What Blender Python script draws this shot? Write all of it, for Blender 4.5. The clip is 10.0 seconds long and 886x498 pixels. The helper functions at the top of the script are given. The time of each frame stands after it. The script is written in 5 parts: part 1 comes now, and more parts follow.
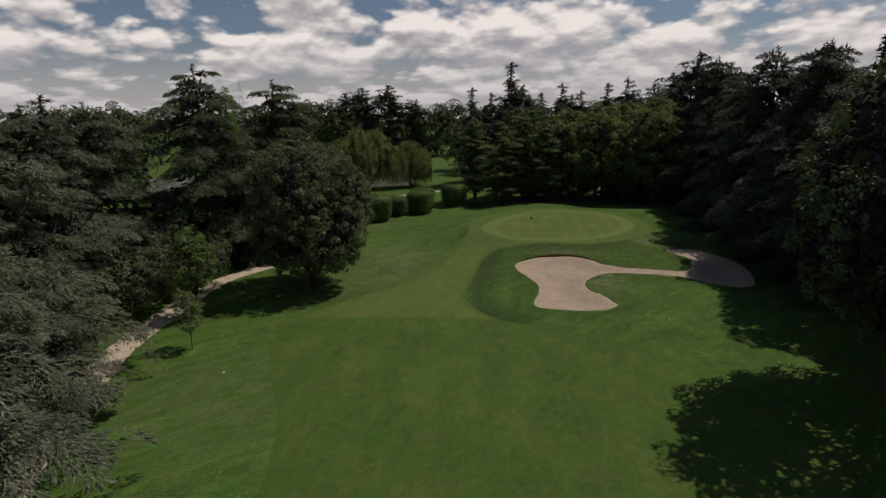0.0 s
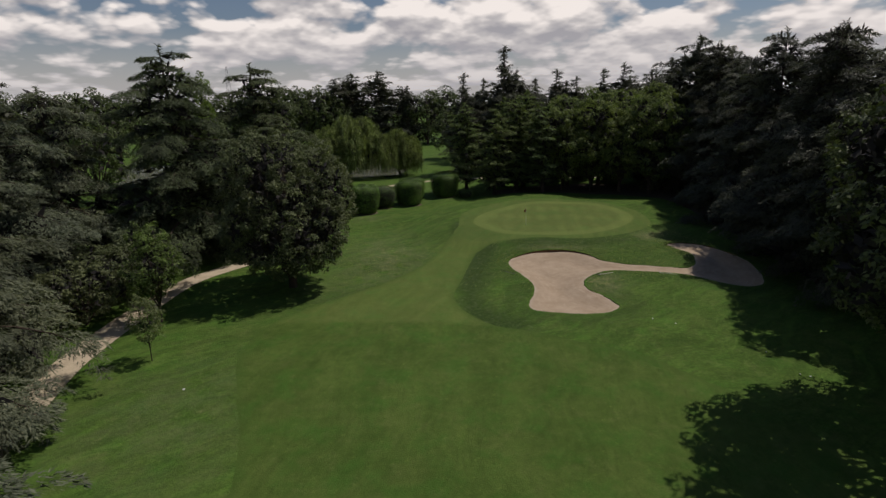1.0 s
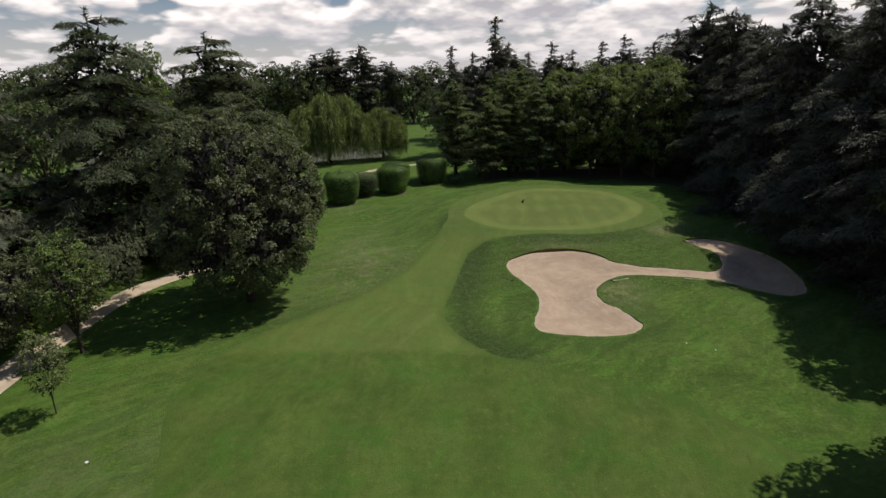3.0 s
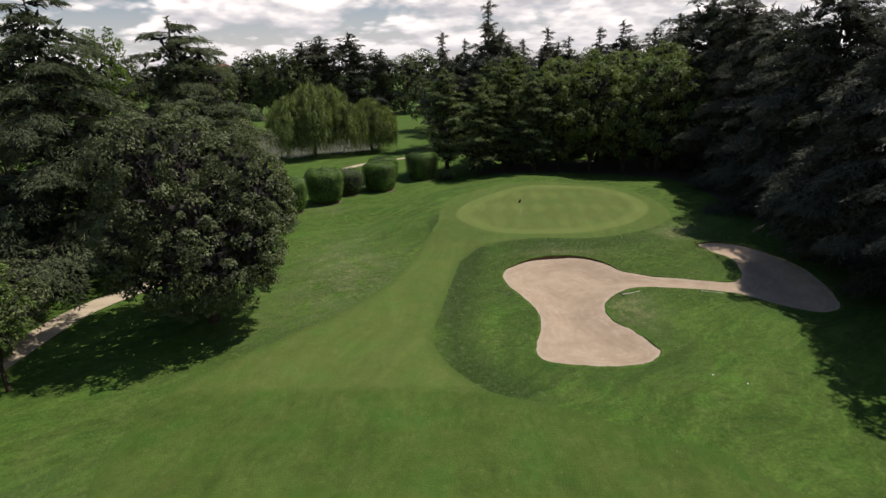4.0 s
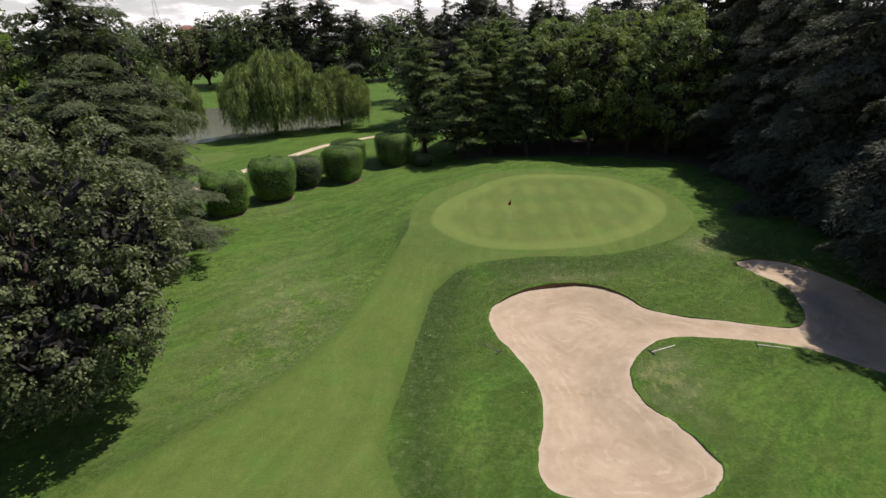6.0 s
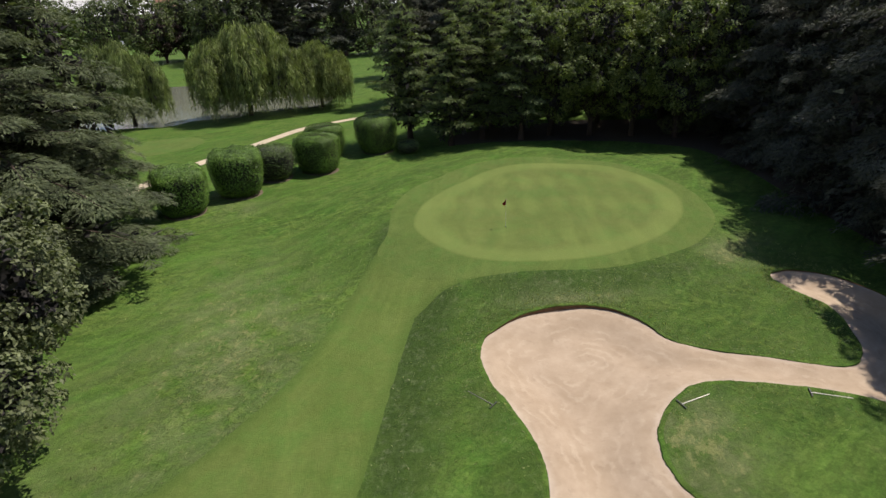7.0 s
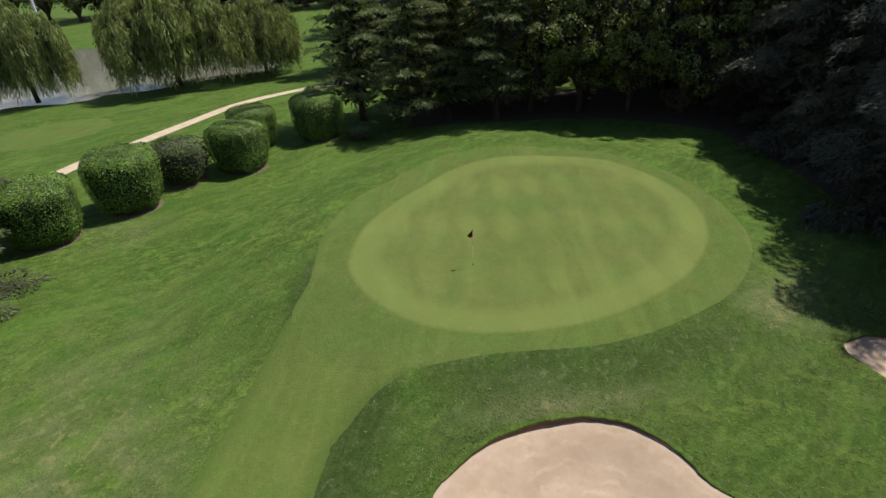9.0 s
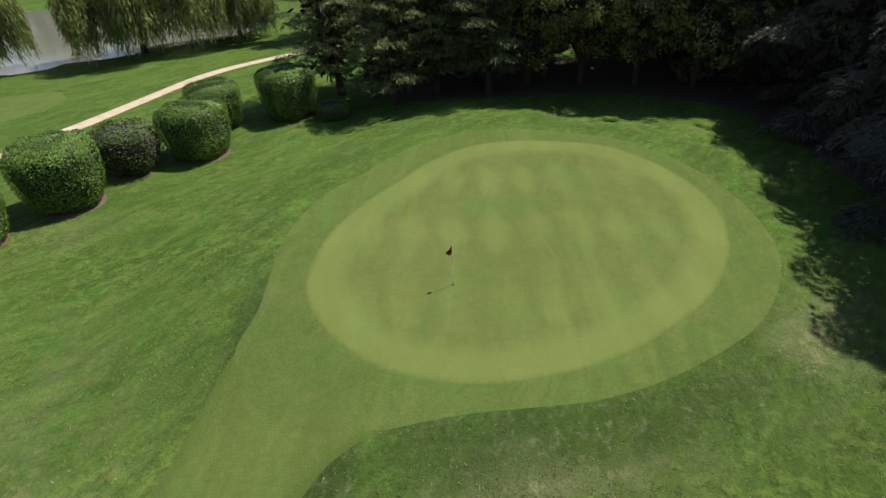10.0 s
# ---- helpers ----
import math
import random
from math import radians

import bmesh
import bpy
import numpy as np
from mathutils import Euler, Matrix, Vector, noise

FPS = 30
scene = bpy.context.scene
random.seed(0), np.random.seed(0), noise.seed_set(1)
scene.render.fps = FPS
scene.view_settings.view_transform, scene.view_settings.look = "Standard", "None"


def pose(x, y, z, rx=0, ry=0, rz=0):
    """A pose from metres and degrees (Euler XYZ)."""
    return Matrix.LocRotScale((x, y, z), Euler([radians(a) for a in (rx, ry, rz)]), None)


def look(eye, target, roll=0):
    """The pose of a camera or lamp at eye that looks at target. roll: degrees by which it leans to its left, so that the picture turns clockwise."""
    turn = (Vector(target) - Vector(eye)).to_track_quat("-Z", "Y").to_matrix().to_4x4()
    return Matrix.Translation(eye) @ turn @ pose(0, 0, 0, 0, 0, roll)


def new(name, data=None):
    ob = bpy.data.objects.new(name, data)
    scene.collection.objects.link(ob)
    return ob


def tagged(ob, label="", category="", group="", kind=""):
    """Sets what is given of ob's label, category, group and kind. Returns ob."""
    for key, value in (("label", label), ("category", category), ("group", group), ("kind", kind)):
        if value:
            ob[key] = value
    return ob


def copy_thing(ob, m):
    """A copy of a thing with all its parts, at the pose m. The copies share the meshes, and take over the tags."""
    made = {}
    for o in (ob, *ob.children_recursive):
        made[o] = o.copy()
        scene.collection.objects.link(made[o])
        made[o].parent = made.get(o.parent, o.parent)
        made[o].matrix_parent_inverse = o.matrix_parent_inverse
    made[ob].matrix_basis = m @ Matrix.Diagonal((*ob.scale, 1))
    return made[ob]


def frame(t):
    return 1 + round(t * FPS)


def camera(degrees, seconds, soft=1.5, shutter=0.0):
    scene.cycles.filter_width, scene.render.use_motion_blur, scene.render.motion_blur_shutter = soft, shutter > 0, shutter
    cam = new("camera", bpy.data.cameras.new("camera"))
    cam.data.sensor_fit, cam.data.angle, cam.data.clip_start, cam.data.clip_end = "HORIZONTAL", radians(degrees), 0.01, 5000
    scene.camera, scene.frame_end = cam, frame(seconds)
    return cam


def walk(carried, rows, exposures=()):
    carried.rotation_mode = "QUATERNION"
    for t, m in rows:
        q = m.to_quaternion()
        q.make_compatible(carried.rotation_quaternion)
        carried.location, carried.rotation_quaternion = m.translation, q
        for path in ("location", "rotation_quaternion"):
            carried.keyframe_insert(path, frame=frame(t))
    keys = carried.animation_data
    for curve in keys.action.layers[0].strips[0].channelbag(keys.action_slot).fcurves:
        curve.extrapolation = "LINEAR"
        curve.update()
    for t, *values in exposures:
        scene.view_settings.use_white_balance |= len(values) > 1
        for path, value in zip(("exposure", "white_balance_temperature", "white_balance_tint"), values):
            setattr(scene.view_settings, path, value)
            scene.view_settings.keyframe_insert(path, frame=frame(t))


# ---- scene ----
cam = camera(80.7, 10.0)
METRES, EYE, TILT, LEAN, TURN = 50.0, 15.67, 1.785, 0.0, 0.0
ROWS = [
    (0.0, 0.0, 0.0, 0.0, -0.37, -16.09, 1.3),
    (0.5, 0.0065, 0.0367, -0.0021, -0.73, -16.74, 1.26),
    (1.0, 0.0091, 0.0722, -0.0052, -1.16, -17.41, 1.25),
    (1.5, 0.0089, 0.1077, -0.0082, -1.51, -18.06, 1.26),
    (2.0, 0.0072, 0.1434, -0.01, -1.83, -18.6, 1.29),
    (2.5, 0.0098, 0.1828, -0.0115, -2.18, -19.16, 1.27),
    (4.0, 0.0245, 0.3216, -0.0156, -3.36, -20.92, 1.42),
    (4.5, 0.0333, 0.374, -0.0151, -3.75, -21.42, 1.42),
    (5.0, 0.0437, 0.4285, -0.0153, -4.17, -22.12, 1.48),
    (5.5, 0.0538, 0.4847, -0.0164, -4.53, -23.28, 1.49),
    (7.0, 0.0864, 0.6634, -0.0248, -5.79, -27.36, 1.73),
    (7.5, 0.0992, 0.7181, -0.028, -6.4, -28.57, 1.81),
    (8.0, 0.1153, 0.775, -0.0297, -7.16, -29.88, 1.88),
    (8.5, 0.1321, 0.8302, -0.0318, -7.8, -31.01, 1.93),
    (9.0, 0.1491, 0.8822, -0.034, -8.13, -32.4, 1.96),
    (9.5, 0.166, 0.9313, -0.0363, -8.21, -34.38, 1.95),
    (10.0, 0.184, 0.9767, -0.0388, -8.36, -36.6, 2.04),
]
walk(cam, [(t, pose(0, 0, EYE, TILT, LEAN, TURN) @ pose(METRES * x, METRES * y, METRES * z, 90 + pitch, roll, yaw)) for t, x, y, z, yaw, pitch, roll in ROWS],
     exposures=[(0.0, -1.00, 6500, 16), (2.5, -0.52, 6500, 16), (4.5, -0.11, 6500, 16), (7.0, 0.16, 6500, 16), (8.0, 0.12, 6500, 16), (9.0, 0.14, 6500, 16), (10.0, 0.28, 6500, 16)])

# ---- light ----
from mathutils import geometry

SUN_ELEVATION, SUN_AZIMUTH = radians(59), radians(68)   # azimuth clockwise from +y
world = bpy.data.worlds.new("sky")
scene.world = world
world.use_nodes = True
wt = world.node_tree
wt.nodes.clear()


def node(tree, kind, **values):
    n = tree.nodes.new(kind)
    for key, value in values.items():
        if key in n.inputs:
            n.inputs[key].default_value = value
        else:
            setattr(n, key, value)
    return n


def wire(tree, a, b):
    tree.links.new(a, b)


def ramp(tree, fac, stops):
    n = tree.nodes.new("ShaderNodeValToRGB")
    e = n.color_ramp.elements
    while len(e) < len(stops):
        e.new(0.5)
    for i, (p, c) in enumerate(stops):
        e[i].position = p
        e[i].color = (c, c, c, 1) if isinstance(c, (int, float)) else (*c, 1)
    tree.links.new(fac, n.inputs[0])
    return n.outputs[0]


def mixed(tree, fac, a, b, how="MIX"):
    n = tree.nodes.new("ShaderNodeMix")
    n.data_type, n.blend_type = "RGBA", how
    for sock, v in ((n.inputs[0], fac), (n.inputs[6], a), (n.inputs[7], b)):
        if isinstance(v, (int, float)):
            sock.default_value = v
        elif isinstance(v, tuple):
            sock.default_value = (*v, 1)
        else:
            tree.links.new(v, sock)
    return n.outputs[2]


def calc(tree, op, a, b=0.0, c=0.0):
    n = tree.nodes.new("ShaderNodeMath")
    n.operation = op
    for sock, v in zip(n.inputs, (a, b, c)):
        if isinstance(v, (int, float)):
            sock.default_value = v
        else:
            tree.links.new(v, sock)
    return n.outputs[0]


def noise_at(tree, vec, scale, detail=4.0, rough=0.55, distort=0.0):
    n = node(tree, "ShaderNodeTexNoise", Scale=scale, Detail=detail, Roughness=rough, Distortion=distort)
    if vec is not None:
        tree.links.new(vec, n.inputs["Vector"])
    return n.outputs[0]


sky = node(wt, "ShaderNodeTexSky", sky_type="NISHITA", sun_disc=False, sun_elevation=SUN_ELEVATION, sun_rotation=SUN_AZIMUTH,
           air_density=1.2, dust_density=0.5, ozone_density=2.2)
co = node(wt, "ShaderNodeTexCoord")
sep = node(wt, "ShaderNodeSeparateXYZ")
wire(wt, co.outputs["Generated"], sep.inputs[0])
high = calc(wt, "MAXIMUM", sep.outputs[2], 0.0)


def cloud_layer(shift):
    """Thickness of the heaped clouds, flatter towards the horizon, sampled a little higher by shift."""
    up = calc(wt, "MULTIPLY", calc(wt, "SQRT", calc(wt, "ADD", high, 0.010 + shift)), 1.7)
    place = node(wt, "ShaderNodeCombineXYZ")
    wire(wt, sep.outputs[0], place.inputs[0])
    wire(wt, sep.outputs[1], place.inputs[1])
    wire(wt, up, place.inputs[2])
    body = noise_at(wt, place.outputs[0], 5.2, 5, 0.5, 0.15)
    puff = node(wt, "ShaderNodeTexVoronoi", feature="SMOOTH_F1", Scale=9.0, Detail=3.0, Roughness=0.55, Smoothness=0.35)
    wire(wt, place.outputs[0], puff.inputs["Vector"])
    return calc(wt, "MULTIPLY_ADD", puff.outputs["Distance"], -0.30, body)


thick = cloud_layer(0.0)
above = cloud_layer(0.016)
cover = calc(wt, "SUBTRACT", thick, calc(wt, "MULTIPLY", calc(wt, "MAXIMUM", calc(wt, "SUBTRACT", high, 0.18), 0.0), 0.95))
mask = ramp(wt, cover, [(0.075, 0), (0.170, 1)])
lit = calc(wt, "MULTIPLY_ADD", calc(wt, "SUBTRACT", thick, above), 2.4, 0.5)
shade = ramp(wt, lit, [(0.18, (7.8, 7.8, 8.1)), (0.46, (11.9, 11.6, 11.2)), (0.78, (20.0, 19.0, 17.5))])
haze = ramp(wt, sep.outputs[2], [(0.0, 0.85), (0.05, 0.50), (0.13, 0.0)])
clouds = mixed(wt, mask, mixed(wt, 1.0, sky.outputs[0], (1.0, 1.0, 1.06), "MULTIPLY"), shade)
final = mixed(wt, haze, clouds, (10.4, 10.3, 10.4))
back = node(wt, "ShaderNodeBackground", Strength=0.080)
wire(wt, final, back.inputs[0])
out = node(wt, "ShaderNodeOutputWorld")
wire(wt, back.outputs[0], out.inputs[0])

sun = new("sun", bpy.data.lights.new("sun", "SUN"))
sun.data.energy, sun.data.angle, sun.data.color = 5.0, radians(0.53), (1.0, 0.95, 0.87)
sun.matrix_world = look((0, 0, 60), (-math.cos(SUN_ELEVATION) * math.sin(SUN_AZIMUTH), -math.cos(SUN_ELEVATION) * math.cos(SUN_AZIMUTH), 60 - math.sin(SUN_ELEVATION)))


# ---- materials ----
def material(name):
    m = bpy.data.materials.new(name)
    m.use_nodes = True
    t = m.node_tree
    t.nodes.clear()
    o = node(t, "ShaderNodeOutputMaterial")
    return m, t, o


def principled(t, o, colour, rough=0.8, spec=0.3, normal=None):
    p = node(t, "ShaderNodeBsdfPrincipled", Roughness=rough)
    p.inputs["Specular IOR Level"].default_value = spec
    if isinstance(colour, tuple):
        p.inputs[0].default_value = (*colour, 1)
    else:
        wire(t, colour, p.inputs[0])
    if normal is not None:
        wire(t, normal, p.inputs["Normal"])
    wire(t, p.outputs[0], o.inputs[0])
    return p


def bumped(t, height, strength, distance):
    b = node(t, "ShaderNodeBump", Strength=strength, Distance=distance)
    wire(t, height, b.inputs["Height"])
    return b.outputs[0]


def spot(t):
    return node(t, "ShaderNodeNewGeometry").outputs["Position"]


STREAK = 58   # way in which the mower crossed the rough, degrees


def runs(t, p, angle, across, along, lo, hi, detail=5, rough=0.65):
    """Streaks drawn out along the way that lies angle degrees off the y axis."""
    r = node(t, "ShaderNodeVectorRotate", rotation_type="Z_AXIS", Angle=radians(angle))
    wire(t, p, r.inputs[0])
    q = node(t, "ShaderNodeMapping")
    q.inputs["Scale"].default_value = (across, along, 1)
    wire(t, r.outputs[0], q.inputs[0])
    return ramp(t, noise_at(t, q.outputs[0], 1.0, detail, rough), [(lo, 0), (hi, 1)])


def bent(t, p, scale, amount):
    """The point p, led astray a little so that streaks wander."""
    n = node(t, "ShaderNodeTexNoise", Scale=scale, Detail=2.0)
    wire(t, p, n.inputs["Vector"])
    v = node(t, "ShaderNodeVectorMath", operation="MULTIPLY_ADD")
    wire(t, n.outputs["Color"], v.inputs[0])
    v.inputs[1].default_value = (amount, amount, 0)
    wire(t, p, v.inputs[2])
    return v.outputs[0]


def times(a, k):
    return tuple(v * k for v in a)


def turf(name, dark, light, dry, patch=0.35, bump=0.5, tuft=14.0, stripes=None, mown=False, rim=None, ring=None, near=None):
    """Mown grass: broad patches, dry flecks, mower runs and a fine grain of blades; rim: the tone it takes on at its edge."""
    m, t, o = material(name)
    p = spot(t)
    q = bent(t, p, 0.12, 5.0)
    broad = ramp(t, noise_at(t, p, patch, 5, 0.6), [(0.35, 0), (0.65, 1)])
    fine = ramp(t, noise_at(t, p, tuft, 5, 0.75), [(0.3, 0), (0.7, 1)])
    mid = ramp(t, noise_at(t, p, 1.7, 6, 0.7), [(0.36, 0), (0.66, 1)])

    def ground_tone(dark, light, k):
        """Base tone with the runs of the mower; k: how uneven it is."""
        c = mixed(t, calc(t, "MULTIPLY", calc(t, "ADD", broad, mid), 0.5), dark, light)
        c = mixed(t, calc(t, "MULTIPLY", fine, 0.5), c, times(dark, 0.5))
        c = mixed(t, calc(t, "MULTIPLY", runs(t, q, 8, 0.8, 0.05, 0.46, 0.72), 0.10 + 0.06 * k), c, times(light, 1.5))
        tan = ramp(t, noise_at(t, q, 0.31, 7, 0.68), [(0.47, 0), (0.66, 1)])
        lush = ramp(t, noise_at(t, p, 0.43, 6, 0.66), [(0.48, 0), (0.66, 1)])
        c = mixed(t, calc(t, "MULTIPLY", tan, 0.42 if mown else 0.26), c, (light[0] * 1.25, light[1] * 0.98, light[2] * 1.35))
        c = mixed(t, calc(t, "MULTIPLY", lush, 0.46), c, (dark[0] * 0.72, (dark[1] + light[1]) * 0.5, dark[2] * 0.95))
        spots = ramp(t, noise_at(t, p, 2.6, 7, 0.75), [(0.58, 0), (0.70, 1)])
        return mixed(t, calc(t, "MULTIPLY", spots, 0.25 + 0.25 * k), c, (light[0] * 1.45, light[1] * 1.32, light[2] * 1.4))

    def spots_of(scale, lo, hi):
        return ramp(t, noise_at(t, p, scale, 8, 0.78), [(lo, 0), (hi, 1)])
    c = ground_tone(dark, light, 0.3)
    if mown:
        # long strokes across the slope, short brushed strokes and matted clumps
        c = mixed(t, calc(t, "MULTIPLY", runs(t, q, STREAK, 0.75, 0.09, 0.47, 0.62), 0.46), c, times(dark, 0.62))
        c = mixed(t, calc(t, "MULTIPLY", runs(t, q, STREAK - 8, 1.1, 0.14, 0.48, 0.66), 0.46), c, (light[0] * 1.05, light[1] * 1.30, light[2] * 0.95))
        c = mixed(t, calc(t, "MULTIPLY", runs(t, q, STREAK + 12, 2.6, 0.6, 0.50, 0.66, 6, 0.7), 0.50), c, (dark[0] * 0.45, dark[1] * 0.62, dark[2] * 0.6))
        c = mixed(t, calc(t, "MULTIPLY", runs(t, q, STREAK - 20, 3.4, 0.8, 0.54, 0.72, 6, 0.7), 0.45), c, (light[0] * 1.35, light[1] * 1.38, light[2] * 1.4))
        clump = ramp(t, noise_at(t, p, 3.0, 5, 0.72), [(0.44, 0), (0.62, 1)])
        c = mixed(t, calc(t, "MULTIPLY", clump, 0.26), c, times(dark, 0.5))
        # areas of matted grass: pale clumps, and hollows with their shade painted in dark
        matted = ramp(t, noise_at(t, p, 0.13, 4, 0.6), [(0.44, 0.08), (0.60, 1.0)])
        along = node(t, "ShaderNodeSeparateXYZ")
        wire(t, p, along.inputs[0])
        slope = node(t, "ShaderNodeMapRange")
        for key, value in (("From Min", 36.0), ("From Max", 50.0), ("To Min", 0.15), ("To Max", 1.0)):
            slope.inputs[key].default_value = value
        wire(t, along.outputs[1], slope.inputs[0])
        matted = calc(t, "MULTIPLY", matted, slope.outputs[0])
        heads = runs(t, bent(t, p, 0.9, 0.8), STREAK + 25, 2.1, 1.3, 0.48, 0.60, 4, 0.62)
        hollows = runs(t, bent(t, p, 1.3, 0.6), STREAK - 10, 2.6, 1.1, 0.52, 0.64, 4, 0.62)
        c = mixed(t, calc(t, "MULTIPLY", calc(t, "MULTIPLY", hollows, matted), 0.45), c, (dark[0] * 0.55, dark[1] * 0.62, dark[2] * 0.7))
        c = mixed(t, calc(t, "MULTIPLY", calc(t, "MULTIPLY", heads, matted), 0.40), c, (light[0] * 1.45, light[1] * 1.30, light[2] * 1.25))
    else:
        c = mixed(t, calc(t, "MULTIPLY", runs(t, q, 8, 2.2, 0.5, 0.5, 0.75), 0.14), c, times(dark, 0.72))
        c = mixed(t, calc(t, "MULTIPLY", runs(t, q, 14, 1.5, 0.10, 0.50, 0.64, 4, 0.6), 0.22), c, (light[0] * 1.2, light[1] * 1.12, light[2] * 1.1))
        c = mixed(t, calc(t, "MULTIPLY", runs(t, q, 14, 0.9, 0.12, 0.52, 0.66, 4, 0.6), 0.26), c, times(dark, 0.80))
        mottle = ramp(t, noise_at(t, q, 0.9, 6, 0.66), [(0.46, 0), (0.62, 1)])
        c = mixed(t, calc(t, "MULTIPLY", mottle, 0.26), c, (dark[0] * 0.92, dark[1] * 0.80, dark[2] * 0.8))
    fleck = ramp(t, noise_at(t, p, 0.8, 8, 0.75), [(0.54, 0), (0.7, 1)])
    c = mixed(t, calc(t, "MULTIPLY", fleck, 0.28 if mown else 0.22), c, dry)
    grain = ramp(t, noise_at(t, p, 4.6, 5, 0.72), [(0.40, 0), (0.60, 1)])
    c = mixed(t, calc(t, "MULTIPLY", grain, 0.24 if mown else 0.18), c, times(dark, 0.62))
    sheen = ramp(t, noise_at(t, p, 6.5, 4, 0.7), [(0.50, 0), (0.66, 1)])
    c = mixed(t, calc(t, "MULTIPLY", sheen, 0.26 if mown else 0.16), c, (light[0] * 1.3, light[1] * 1.32, light[2] * 1.15))
    if near:
        # the fairway gives way to longer turf towards its near end
        s = node(t, "ShaderNodeSeparateXYZ")
        wire(t, p, s.inputs[0])
        back = calc(t, "MULTIPLY_ADD", noise_at(t, p, 0.9, 5, 0.65), 0.6, calc(t, "MULTIPLY_ADD", s.outputs[0], 0.06, s.outputs[1]))
        long_turf = ground_tone(near[0], near[1], 1.0)
        long_turf = mixed(t, calc(t, "MULTIPLY", runs(t, q, 4, 0.7, 0.05, 0.48, 0.70), 0.22), long_turf, times(near[0], 0.62))
        long_turf = mixed(t, calc(t, "MULTIPLY", runs(t, q, 10, 2.6, 0.9, 0.5, 0.72, 7, 0.75), 0.40), long_turf, times(near[0], 0.5))
        long_turf = mixed(t, calc(t, "MULTIPLY", fleck, 0.35), long_turf, dry)
        edge = node(t, "ShaderNodeMapRange")
        for key, value in (("From Min", 38.75), ("From Max", 39.5), ("To Min", 1.0), ("To Max", 0.0)):
            edge.inputs[key].default_value = value
        wire(t, back, edge.inputs[0])
        c = mixed(t, edge.outputs[0], c, long_turf)
    if mown:
        lay = node(t, "ShaderNodeAttribute", attribute_name="mowing")
        worn = node(t, "ShaderNodeAttribute", attribute_name="wear")
        rag = calc(t, "MULTIPLY_ADD", noise_at(t, p, 1.1, 6, 0.65), 0.9, -0.45)
        k = ramp(t, calc(t, "ADD", lay.outputs["Fac"], calc(t, "MULTIPLY", rag, 0.35)), [(0.05, 0), (0.95, 1)])
        deep = mixed(t, fine, (0.036, 0.064, 0.012), (0.023, 0.045, 0.009))
        deep = mixed(t, calc(t, "MULTIPLY", runs(t, q, 20, 3.4, 1.2, 0.5, 0.7, 6, 0.75), 0.55), deep, (0.105, 0.132, 0.056))
        deep = mixed(t, calc(t, "MULTIPLY", spots_of(2.2, 0.54, 0.64), 0.62), deep, (0.165, 0.185, 0.095))
        deep = mixed(t, calc(t, "MULTIPLY", clump, 0.50), deep, (0.014, 0.030, 0.007))
        c = mixed(t, calc(t, "MULTIPLY", k, 0.80), c, deep)
        tired = calc(t, "MULTIPLY", calc(t, "MULTIPLY", worn.outputs["Fac"], 2.2), ramp(t, noise_at(t, p, 0.55, 5, 0.65), [(0.35, 0), (0.6, 1)]))
        c = mixed(t, calc(t, "MINIMUM", tired, 0.6), c, mixed(t, mid, (0.170, 0.180, 0.085), (0.085, 0.104, 0.042)))
        blades = calc(t, "MULTIPLY_ADD", runs(t, p, 20, 3.6, 1.5, 0.35, 0.72), 0.26, noise_at(t, p, 1.6, 8, 0.78))
        k = ramp(t, calc(t, "ADD", worn.outputs["Fac"], blades), [(0.90, 0), (1.30, 1)])
        c = mixed(t, calc(t, "MULTIPLY", k, 0.6), c, dry)
    if stripes:
        angle, width, amount = stripes
        r = node(t, "ShaderNodeVectorRotate", rotation_type="Z_AXIS", Angle=radians(angle))
        wire(t, p, r.inputs[0])
        s = node(t, "ShaderNodeSeparateXYZ")
        wire(t, r.outputs[0], s.inputs[0])
        wob = calc(t, "MULTIPLY", noise_at(t, p, 0.4, 2), 0.5)
        a = calc(t, "SINE", calc(t, "MULTIPLY", calc(t, "ADD", s.outputs[0], wob), math.pi / width))
        b = calc(t, "SINE", calc(t, "MULTIPLY", calc(t, "ADD", s.outputs[1], wob), math.pi / (width * 2.6)))
        k = ramp(t, calc(t, "MULTIPLY_ADD", calc(t, "ADD", a, b), 0.25, 0.5), [(0.4, 0), (0.9, 1)])
        k = calc(t, "MULTIPLY", k, ramp(t, noise_at(t, p, 0.16, 4, 0.6), [(0.38, 0.35), (0.62, 1.0)]))
        c = mixed(t, calc(t, "MULTIPLY", k, amount), c, tuple(min(1, v * 1.55) for v in light))
    if rim:
        e = node(t, "ShaderNodeAttribute", attribute_name="edge")
        near_edge = calc(t, "ADD", e.outputs["Fac"], calc(t, "MULTIPLY_ADD", noise_at(t, p, 4.0, 5, 0.7), 0.24, -0.12))
        if ring:
            c = mixed(t, calc(t, "MULTIPLY", ramp(t, near_edge, [(0.0, 1), (0.60, 1), (0.98, 0)]), ring), c, tuple(v * 1.35 for v in light))
        c = mixed(t, ramp(t, near_edge, [(0.0, 0.7), (0.12 if ring else 0.32, 0)]), c, rim)
    height = fine
    if mown:
        height = calc(t, "MULTIPLY_ADD", fine, 0.35, calc(t, "MULTIPLY", calc(t, "SUBTRACT", heads, hollows), calc(t, "MULTIPLY", matted, 0.55)))
    principled(t, o, c, 0.92, 0.12, bumped(t, height, bump, 0.09 if mown else 0.04))
    return m


